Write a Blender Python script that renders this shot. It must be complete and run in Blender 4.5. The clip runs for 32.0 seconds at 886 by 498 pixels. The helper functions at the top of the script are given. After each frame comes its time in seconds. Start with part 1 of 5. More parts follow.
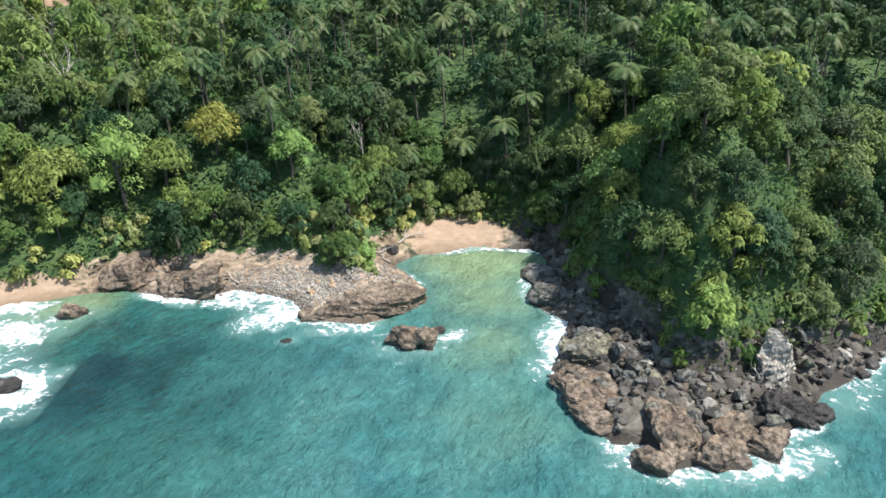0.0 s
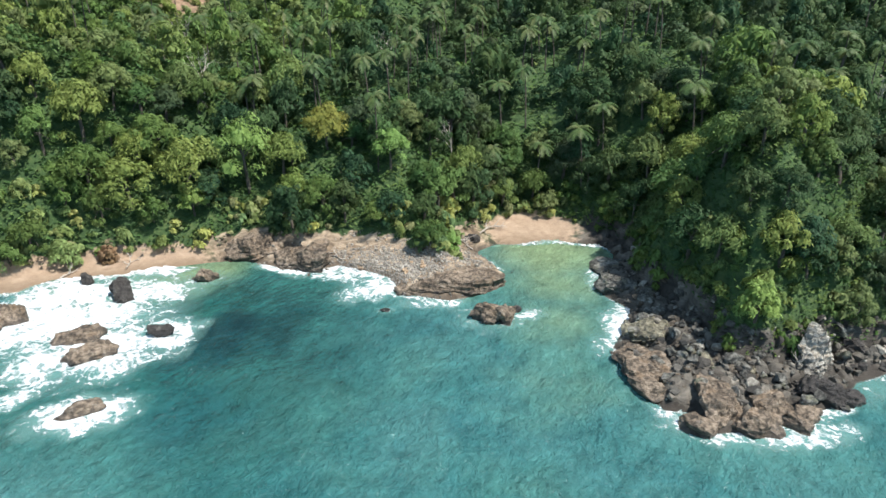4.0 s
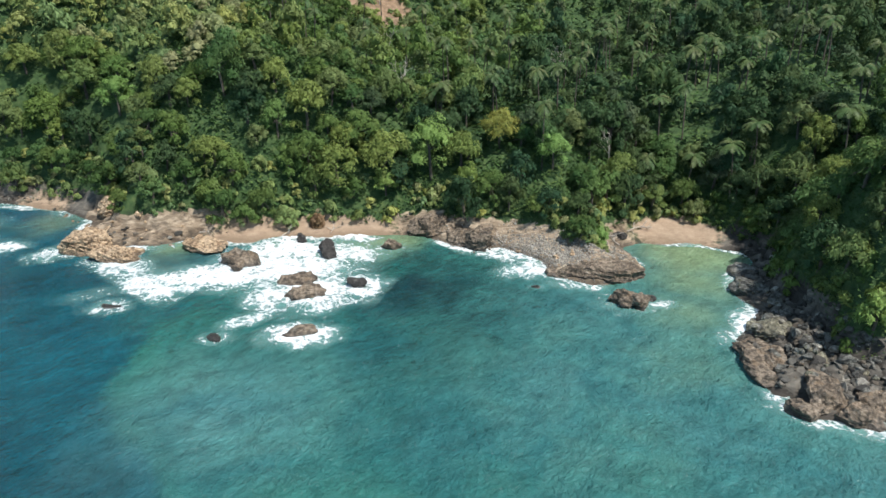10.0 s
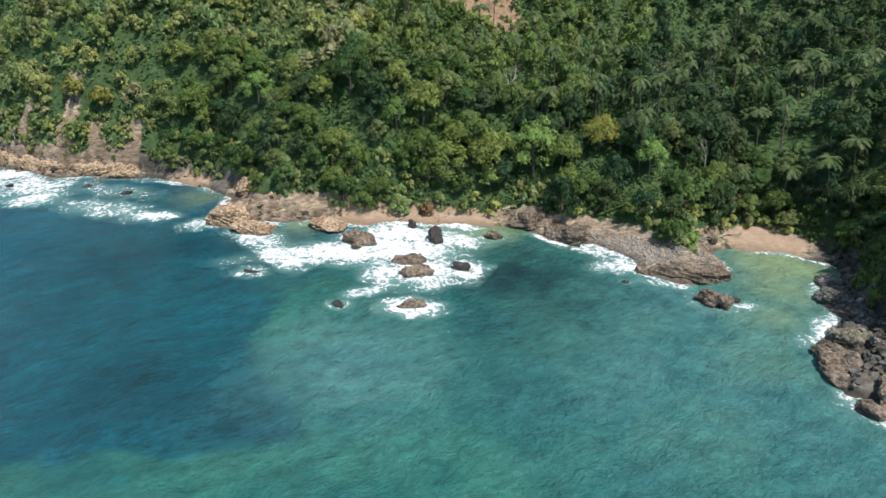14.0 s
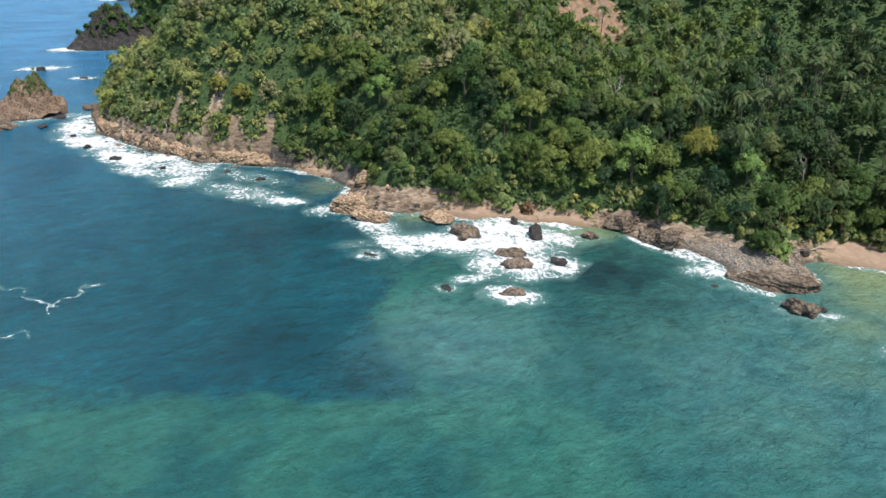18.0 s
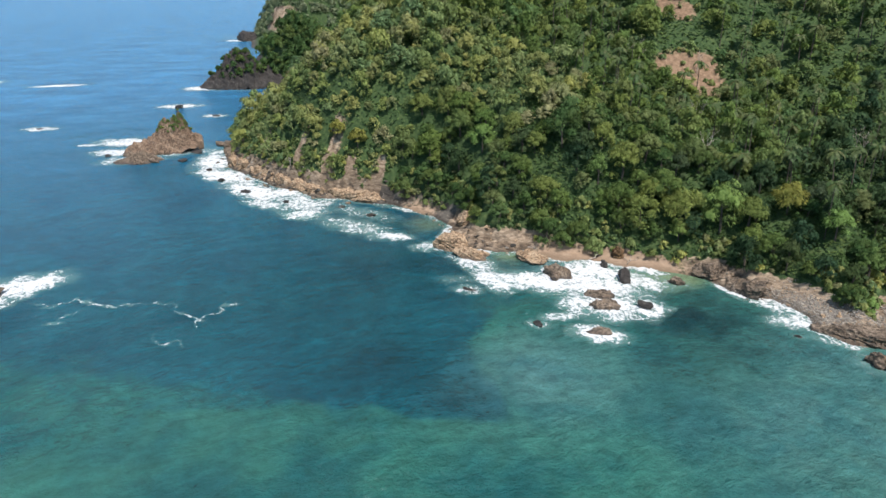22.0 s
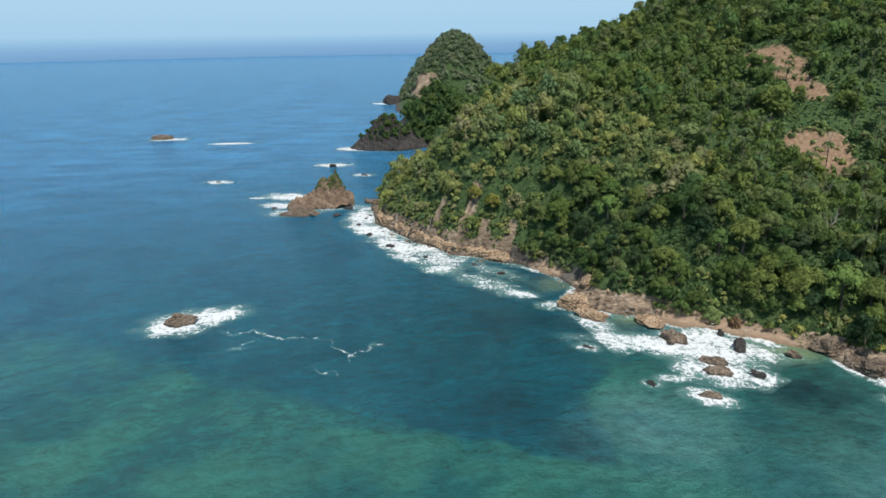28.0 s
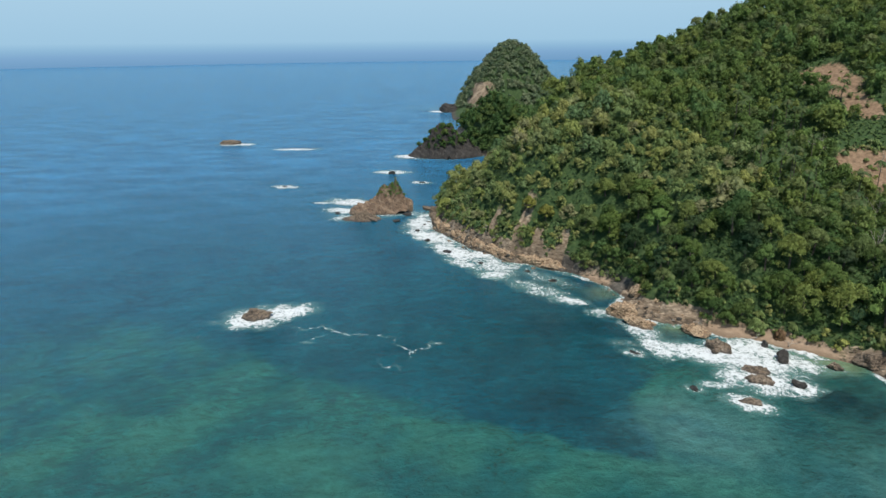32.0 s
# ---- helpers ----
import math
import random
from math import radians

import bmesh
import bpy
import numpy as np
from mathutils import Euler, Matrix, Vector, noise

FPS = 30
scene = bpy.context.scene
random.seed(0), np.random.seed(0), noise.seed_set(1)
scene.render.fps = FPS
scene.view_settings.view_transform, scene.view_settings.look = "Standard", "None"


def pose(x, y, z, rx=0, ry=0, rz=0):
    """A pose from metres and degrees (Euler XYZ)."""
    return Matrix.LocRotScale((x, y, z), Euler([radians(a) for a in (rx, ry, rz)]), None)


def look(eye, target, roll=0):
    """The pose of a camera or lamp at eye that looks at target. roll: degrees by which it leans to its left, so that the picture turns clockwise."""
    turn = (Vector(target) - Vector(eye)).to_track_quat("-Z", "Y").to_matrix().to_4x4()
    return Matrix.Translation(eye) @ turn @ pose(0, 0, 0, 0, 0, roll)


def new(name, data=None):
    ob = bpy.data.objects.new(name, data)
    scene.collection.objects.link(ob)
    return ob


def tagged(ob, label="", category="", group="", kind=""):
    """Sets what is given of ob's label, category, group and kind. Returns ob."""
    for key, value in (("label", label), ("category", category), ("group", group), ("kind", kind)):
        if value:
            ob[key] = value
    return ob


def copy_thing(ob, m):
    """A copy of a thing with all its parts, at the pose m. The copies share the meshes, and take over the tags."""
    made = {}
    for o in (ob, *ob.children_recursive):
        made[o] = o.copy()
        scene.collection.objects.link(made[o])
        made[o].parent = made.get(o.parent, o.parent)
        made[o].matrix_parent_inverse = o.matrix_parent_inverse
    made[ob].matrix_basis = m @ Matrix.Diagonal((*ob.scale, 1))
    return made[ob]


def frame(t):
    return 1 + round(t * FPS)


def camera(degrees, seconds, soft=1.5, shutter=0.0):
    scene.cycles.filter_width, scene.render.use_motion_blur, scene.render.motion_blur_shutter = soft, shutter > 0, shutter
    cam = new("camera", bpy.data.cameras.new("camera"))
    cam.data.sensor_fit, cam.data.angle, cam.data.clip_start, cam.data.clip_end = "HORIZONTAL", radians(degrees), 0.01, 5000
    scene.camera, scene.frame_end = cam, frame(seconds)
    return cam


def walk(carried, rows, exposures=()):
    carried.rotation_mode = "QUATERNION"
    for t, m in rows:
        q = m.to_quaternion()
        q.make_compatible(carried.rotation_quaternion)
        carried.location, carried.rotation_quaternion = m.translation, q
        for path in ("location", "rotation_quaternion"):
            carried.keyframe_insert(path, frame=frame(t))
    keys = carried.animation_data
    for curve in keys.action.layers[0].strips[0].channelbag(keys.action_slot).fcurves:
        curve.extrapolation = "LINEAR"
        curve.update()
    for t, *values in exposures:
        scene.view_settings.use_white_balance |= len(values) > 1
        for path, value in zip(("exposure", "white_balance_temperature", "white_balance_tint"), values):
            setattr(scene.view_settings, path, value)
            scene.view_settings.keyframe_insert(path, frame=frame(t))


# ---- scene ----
cam = camera(66.10, 32.0)
# seconds, place, then turn to the left from north, tilt upwards and roll in degrees
PATH = (
    (0, 0.00, 0.00, 60.00, 0.000, -24.222, -1.018),
    (1, -1.29, -4.09, 61.56, 0.608, -24.375, -0.744),
    (2, -2.50, -8.70, 63.16, 1.615, -24.361, -0.592),
    (3.5, -3.81, -15.13, 65.34, 4.432, -24.482, -0.371),
    (6, -2.55, -25.35, 68.32, 10.418, -24.470, -0.260),
    (7.5, -2.03, -31.10, 70.22, 13.832, -24.562, -0.499),
    (9, -0.39, -36.63, 71.87, 17.507, -24.524, -0.707),
    (11, 1.28, -45.42, 73.63, 21.714, -24.143, -0.330),
    (13, 2.73, -53.32, 76.44, 25.661, -24.352, -0.130),
    (14.5, 3.73, -59.75, 78.91, 28.629, -24.704, 0.062),
    (17, 6.99, -70.45, 82.56, 33.698, -24.820, 0.093),
    (19, 9.92, -77.82, 86.13, 37.721, -24.471, 0.151),
    (21, 14.48, -84.82, 91.07, 41.898, -22.898, -0.296),
    (23, 20.15, -92.68, 96.10, 45.880, -21.301, -0.694),
    (25, 25.65, -98.71, 99.96, 50.014, -19.462, -0.909),
    (26, 28.60, -101.35, 101.09, 52.038, -18.423, -0.950),
    (29, 37.97, -110.25, 105.31, 55.844, -16.961, -0.737),
    (30.5, 42.76, -115.09, 107.53, 57.629, -16.893, -0.630),
    (32, 47.68, -119.03, 109.60, 59.209, -16.753, -0.646),
)


def aim(x, y, z, turn, tilt, roll):
    a, b = radians(turn), radians(tilt)
    return look((x, y, z), (x - math.sin(a) * math.cos(b), y + math.cos(a) * math.cos(b), z + math.sin(b)), roll)


walk(cam, [(row[0], aim(*row[1:])) for row in PATH], [(0, 0.78, 6050, 15), (3, 0.66, 6050, 13), (8, 0.36, 6000, 11), (13, 0.24, 6050, 14), (19, 0.14, 6150, 18), (24, 0.02, 6150, 17), (29, -0.2, 6150, 13), (32, -0.28, 6150, 12)])

# ---------------------------------------------------------------- daylight
SUN_TURN, SUN_HEIGHT = 114.0, 62.0   # degrees clockwise from +y, degrees above the sea
world = bpy.data.worlds.new("world")
scene.world = world
world.use_nodes = True
wn, wl = world.node_tree.nodes, world.node_tree.links
sky = wn.new("ShaderNodeTexSky")
sky.sky_type, sky.sun_disc = "NISHITA", False
sky.sun_elevation, sky.sun_rotation = radians(SUN_HEIGHT), radians(SUN_TURN)
sky.air_density, sky.dust_density, sky.ozone_density = 1.0, 0.3, 5.0
veil = wn.new("ShaderNodeMix")   # thin bright haze over the whole dome
veil.data_type = "RGBA"
veil.inputs[0].default_value, veil.inputs[7].default_value = 0.95, (2.35, 3.55, 4.75, 1)
wl.new(sky.outputs["Color"], veil.inputs[6])
wl.new(veil.outputs[2], wn["Background"].inputs["Color"])
wn["Background"].inputs["Strength"].default_value = 0.105
sun = new("sun", bpy.data.lights.new("sun", "SUN"))
sun.data.energy, sun.data.angle, sun.data.color = 5.0, radians(0.6), (1.0, 0.93, 0.79)
a, b = radians(SUN_TURN), radians(SUN_HEIGHT)
sun.matrix_world = look((math.sin(a) * math.cos(b) * 400, math.cos(a) * math.cos(b) * 400, math.sin(b) * 400), (0, 0, 0))


# ---------------------------------------------------------------- materials
class Nodes:
    """A short way to wire a procedural material."""

    def __init__(self, name):
        self.mat = bpy.data.materials.new(name)
        self.mat.use_nodes = True
        self.t = self.mat.node_tree
        self.bsdf = self.t.nodes["Principled BSDF"]
        self.out = self.t.nodes["Material Output"]

    def node(self, kind, **given):
        n = self.t.nodes.new(kind)
        for key, value in given.items():
            n.inputs[key.replace("_", " ")].default_value = value
        return n

    def link(self, a, b):
        self.t.links.new(a, b)

    def place(self, scale=(1, 1, 1)):
        g = self.t.nodes.new("ShaderNodeNewGeometry")
        m = self.t.nodes.new("ShaderNodeMapping")
        m.inputs["Scale"].default_value = scale
        self.link(g.outputs["Position"], m.inputs["Vector"])
        return m.outputs["Vector"]

    def crests(self, turn, length):
        """Places drawn out along wave crests that run the given way."""
        g = self.t.nodes.new("ShaderNodeNewGeometry")
        m = self.t.nodes.new("ShaderNodeMapping")
        m.vector_type = "TEXTURE"
        m.inputs["Rotation"].default_value = (0, 0, radians(turn))
        m.inputs["Scale"].default_value = (length, 1, 1)
        self.link(g.outputs["Position"], m.inputs["Vector"])
        return m.outputs["Vector"]

    def noise(self, scale, detail=4.0, rough=0.55, where=None, distort=0.0):
        n = self.node("ShaderNodeTexNoise", Scale=scale, Detail=detail, Roughness=rough, Distortion=distort)
        self.link(where or self.place(), n.inputs["Vector"])
        return n.outputs["Fac"]

    def ramp(self, fac, stops):
        r = self.t.nodes.new("ShaderNodeValToRGB")
        e = r.color_ramp.elements
        while len(e) < len(stops):
            e.new(0.5)
        for el, (at, c) in zip(e, stops):
            el.position, el.color = at, (*c, 1) if len(c) == 3 else c
        self.link(fac, r.inputs["Fac"])
        return r.outputs["Color"]

    def mix(self, fac, one, two):
        m = self.t.nodes.new("ShaderNodeMix")
        m.data_type = "RGBA"
        for value, key in ((fac, 0), (one, 6), (two, 7)):
            if hasattr(value, "is_linked"):
                self.link(value, m.inputs[key])
            else:
                m.inputs[key].default_value = value if key == 0 else (*value, 1)
        return m.outputs[2]

    def math(self, op, one, two=0.0, clamp=False):
        m = self.t.nodes.new("ShaderNodeMath")
        m.operation, m.use_clamp = op, clamp
        for value, key in ((one, 0), (two, 1)):
            if hasattr(value, "is_linked"):
                self.link(value, m.inputs[key])
            else:
                m.inputs[key].default_value = value
        return m.outputs[0]

    def step(self, value, low, high):
        m = self.t.nodes.new("ShaderNodeMapRange")
        m.interpolation_type = "SMOOTHSTEP"
        m.inputs["From Min"].default_value, m.inputs["From Max"].default_value = low, high
        self.link(value, m.inputs["Value"])
        return m.outputs["Result"]

    def attr(self, name):
        n = self.t.nodes.new("ShaderNodeAttribute")
        n.attribute_name = name
        return n.outputs["Fac"]

    def bump(self, height, strength, distance):
        n = self.node("ShaderNodeBump", Strength=strength, Distance=distance)
        self.link(height, n.inputs["Height"])
        self.link(n.outputs["Normal"], self.bsdf.inputs["Normal"])
        return n

    def set(self, colour=None, rough=None, **given):
        if colour is not None:
            if hasattr(colour, "is_linked"):
                self.link(colour, self.bsdf.inputs["Base Color"])
            else:
                self.bsdf.inputs["Base Color"].default_value = (*colour, 1)
        if rough is not None:
            if hasattr(rough, "is_linked"):
                self.link(rough, self.bsdf.inputs["Roughness"])
            else:
                self.bsdf.inputs["Roughness"].default_value = rough
        for key, value in given.items():
            self.bsdf.inputs[key.replace("_", " ")].default_value = value
        return self.mat


def leaf_material(name, stops, rough=0.55, shine=0.12):
    """Leaves: hue by tree, then by leaf, with light passing through."""
    n = Nodes(name)
    info = n.t.nodes.new("ShaderNodeObjectInfo")
    geo = n.t.nodes.new("ShaderNodeNewGeometry")
    tree = n.math("FRACT", n.math("ADD", n.attr("tint"), info.outputs["Random"]))
    hue = n.ramp(tree, stops)
    leaf = n.math("MULTIPLY_ADD", geo.outputs["Random Per Island"], 0.5)
    leaf.node.inputs[2].default_value = 0.77
    scale = n.t.nodes.new("ShaderNodeVectorMath")
    scale.operation = "SCALE"
    n.link(hue, scale.inputs[0])
    n.link(leaf, scale.inputs["Scale"])
    patch = n.noise(0.12, 2.0)
    colour = n.mix(n.step(patch, 0.5, 0.75), scale.outputs[0], n.mix(0.3, scale.outputs[0], (0.13, 0.16, 0.04)))
    n.set(colour, rough, Specular_IOR_Level=shine)
    back = n.t.nodes.new("ShaderNodeBsdfTranslucent")
    n.link(colour, back.inputs["Color"])
    mixer = n.t.nodes.new("ShaderNodeMixShader")
    mixer.inputs["Fac"].default_value = 0.22
    n.link(n.bsdf.outputs[0], mixer.inputs[1])
    n.link(back.outputs[0], mixer.inputs[2])
    n.link(mixer.outputs[0], n.out.inputs["Surface"])
    return n.mat


# sun on the headland is partly put into this lighter leaf colour
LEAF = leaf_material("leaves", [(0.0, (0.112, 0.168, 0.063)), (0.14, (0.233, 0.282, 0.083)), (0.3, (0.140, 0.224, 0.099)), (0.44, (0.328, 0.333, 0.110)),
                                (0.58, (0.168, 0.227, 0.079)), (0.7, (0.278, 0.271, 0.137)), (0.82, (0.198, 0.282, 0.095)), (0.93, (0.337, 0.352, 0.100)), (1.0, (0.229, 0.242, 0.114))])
# greener copy of the same ramp, darkened to stand in for shade
LEAF_GREEN_DIM = leaf_material("dim_green_leaves", [(0.0, (0.066, 0.120, 0.035)), (0.14, (0.137, 0.200, 0.048)), (0.3, (0.083, 0.157, 0.057)), (0.44, (0.193, 0.235, 0.062)),
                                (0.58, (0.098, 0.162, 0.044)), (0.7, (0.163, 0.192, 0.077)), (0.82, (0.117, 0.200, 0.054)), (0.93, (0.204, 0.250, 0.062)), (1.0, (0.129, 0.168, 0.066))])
LEAF_BRIGHT = leaf_material("bright_leaves", [(0.0, (0.164, 0.276, 0.077)), (1.0, (0.235, 0.314, 0.084))])
LEAF_YELLOW = leaf_material("yellow_leaves", [(0.0, (0.198, 0.205, 0.045)), (1.0, (0.241, 0.241, 0.056))])
# own dark green, also picked near the cove in place of shade
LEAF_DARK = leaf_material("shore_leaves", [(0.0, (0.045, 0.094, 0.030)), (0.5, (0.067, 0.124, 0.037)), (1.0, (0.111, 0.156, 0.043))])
# paler, greyer leaf colours with the haze of distance mixed in
LEAF_HAZED = leaf_material("hazed_leaves", [(0.0, (0.105, 0.155, 0.092)), (0.5, (0.160, 0.210, 0.115)), (1.0, (0.215, 0.248, 0.145))])
# darkened leaf copy: cloud shade over valley and point put into the colour
LEAF_SHADED = leaf_material("shaded_leaves", [(0.0, (0.028, 0.063, 0.029)), (0.2, (0.058, 0.096, 0.034)), (0.4, (0.035, 0.081, 0.041)), (0.6, (0.074, 0.108, 0.040)), (0.8, (0.042, 0.088, 0.036)), (1.0, (0.084, 0.104, 0.056))])
LEAF_DRY = leaf_material("dry_leaves", [(0.0, (0.220, 0.128, 0.076)), (1.0, (0.220, 0.169, 0.091))])
FROND = leaf_material("palm_fronds", [(0.0, (0.051, 0.100, 0.032)), (0.6, (0.085, 0.122, 0.042)), (1.0, (0.125, 0.139, 0.058))], 0.5, 0.2)


def bark_material():
    n = Nodes("bark")
    grain = n.noise(3.0, 5.0, where=n.place((1, 1, 0.25)))
    n.bump(grain, 0.5, 0.05)
    return n.set(n.ramp(grain, [(0.3, (0.05, 0.040, 0.030)), (0.7, (0.14, 0.12, 0.095))]), 0.9)


def dead_material():
    n = Nodes("bleached_wood")
    grain = n.noise(2.5, 5.0, where=n.place((1, 1, 0.3)))
    n.bump(grain, 0.4, 0.04)
    return n.set(n.ramp(grain, [(0.3, (0.30, 0.26, 0.22)), (0.7, (0.52, 0.47, 0.41))]), 0.85)


BARK, DEAD = bark_material(), dead_material()


def rock_material(name, dark, mid, light, stain, wet=True):
    """Weathered rock: mottled faces, cracks, pale lichen and a wet dark foot at the waterline."""
    n = Nodes(name)
    big, small, fine = n.noise(0.25, 3.0), n.noise(1.3, 6.0, 0.62), n.noise(6.0, 4.0, 0.7)
    tone = n.ramp(n.math("ADD", n.math("MULTIPLY", big, 0.4), n.math("MULTIPLY", small, 0.6)), [(0.36, dark), (0.5, mid), (0.64, light)])
    tone = n.mix(n.math("MULTIPLY", n.step(n.noise(0.5, 4.0), 0.55, 0.66), 0.6), tone, stain)
    cracks = n.node("ShaderNodeTexVoronoi", Scale=0.55)
    cracks.feature = "DISTANCE_TO_EDGE"
    warp = n.t.nodes.new("ShaderNodeVectorMath")
    warp.operation = "ADD"
    wob = n.node("ShaderNodeTexNoise", Scale=0.8, Detail=6.0, Roughness=0.7)
    n.link(n.place(), wob.inputs["Vector"])
    n.link(n.place((1, 1, 1.6)), warp.inputs[0])
    n.link(wob.outputs["Color"], warp.inputs[1])
    n.link(warp.outputs[0], cracks.inputs["Vector"])
    line = n.step(cracks.outputs["Distance"], 0.0, 0.07)
    tone = n.mix(line, n.mix(0.28, tone, (0.012, 0.011, 0.010)), tone)
    pits = n.step(n.noise(1.3, 5.0, 0.68), 0.38, 0.52)
    tone = n.mix(pits, n.mix(0.4, tone, (0.014, 0.012, 0.010)), tone)
    lichen = n.math("MULTIPLY", n.step(n.noise(0.75, 6.0, 0.7, None, 0.6), 0.57, 0.66), 0.45)
    tone = n.mix(lichen, tone, n.mix(0.5, light, (0.30, 0.29, 0.25)))
    geo = n.t.nodes.new("ShaderNodeNewGeometry")
    split = n.t.nodes.new("ShaderNodeSeparateXYZ")
    n.link(geo.outputs["Position"], split.inputs[0])
    rough = 0.85
    if wet:
        level = n.math("ADD", split.outputs["Z"], n.math("MULTIPLY", n.math("SUBTRACT", small, 0.5), 2.2))
        dry = n.step(level, 0.35, 1.5)
        tone = n.mix(dry, n.mix(0.62, tone, (0.025, 0.020, 0.016)), tone)
        r = n.t.nodes.new("ShaderNodeMapRange")
        r.inputs["To Min"].default_value, r.inputs["To Max"].default_value = 0.3, 0.88
        n.link(dry, r.inputs["Value"])
        rough = r.outputs["Result"]
    height = n.math("ADD", n.math("MULTIPLY", small, 0.7), n.math("ADD", n.math("MULTIPLY", fine, 0.3), n.math("MULTIPLY", line, 0.15)))
    n.bump(height, 0.9, 0.55)
    return n.set(tone, rough)


ROCK_BROWN = rock_material("brown_rock", (0.046, 0.035, 0.026), (0.158, 0.119, 0.084), (0.330, 0.262, 0.195), (0.185, 0.125, 0.075))
ROCK_GREY = rock_material("grey_rock", (0.026, 0.024, 0.022), (0.102, 0.099, 0.086), (0.288, 0.278, 0.243), (0.136, 0.134, 0.074))
ROCK_TAN = rock_material("tan_rock", (0.155, 0.099, 0.059), (0.423, 0.297, 0.182), (0.619, 0.479, 0.330), (0.206, 0.111, 0.057))
ROCK_RUST = rock_material("rust_rock", (0.072, 0.047, 0.033), (0.22, 0.148, 0.098), (0.40, 0.30, 0.21), (0.16, 0.085, 0.045))
ROCK_OLIVE = rock_material("olive_rock", (0.043, 0.039, 0.028), (0.163, 0.147, 0.102), (0.372, 0.342, 0.249), (0.171, 0.156, 0.075))
ROCK_DARK = rock_material("black_rock", (0.020, 0.018, 0.017), (0.042, 0.037, 0.034), (0.085, 0.078, 0.07), (0.04, 0.034, 0.03))
ROCK_PALE = rock_material("pale_rock", (0.216, 0.189, 0.155), (0.365, 0.338, 0.290), (0.540, 0.506, 0.452), (0.324, 0.257, 0.176))


def rubble_material():
    n = Nodes("rubble")
    geo = n.t.nodes.new("ShaderNodeNewGeometry")
    grain = n.noise(2.2, 6.0, 0.65)
    tone = n.ramp(geo.outputs["Random Per Island"], [(0.0, (0.028, 0.026, 0.024)), (0.3, (0.074, 0.067, 0.057)), (0.55, (0.133, 0.122, 0.104)), (0.8, (0.105, 0.079, 0.054)), (1.0, (0.372, 0.350, 0.300))])
    tone = n.mix(n.step(grain, 0.42, 0.62), n.mix(0.5, tone, (0.03, 0.026, 0.021)), tone)
    n.bump(grain, 0.8, 0.25)
    return n.set(tone, 0.85)


RUBBLE = rubble_material()


def pebble_material():
    n = Nodes("pebbles")
    geo = n.t.nodes.new("ShaderNodeNewGeometry")
    tone = n.ramp(geo.outputs["Random Per Island"], [(0.0, (0.08, 0.076, 0.07)), (0.45, (0.19, 0.178, 0.158)), (0.8, (0.29, 0.265, 0.22)), (1.0, (0.40, 0.375, 0.33))])
    n.bump(n.noise(9.0), 0.3, 0.05)
    split = n.t.nodes.new("ShaderNodeSeparateXYZ")
    n.link(geo.outputs["Position"], split.inputs[0])
    wet = n.step(n.math("ADD", split.outputs["Z"], n.noise(0.4)), 1.1, 2.0)
    tone = n.mix(wet, n.mix(0.6, tone, (0.035, 0.034, 0.034)), tone)
    return n.set(n.mix(0.25, tone, n.ramp(n.noise(2.0), [(0.3, (0.1, 0.09, 0.08)), (0.7, (0.5, 0.44, 0.36))])), 0.85)


PEBBLE = pebble_material()


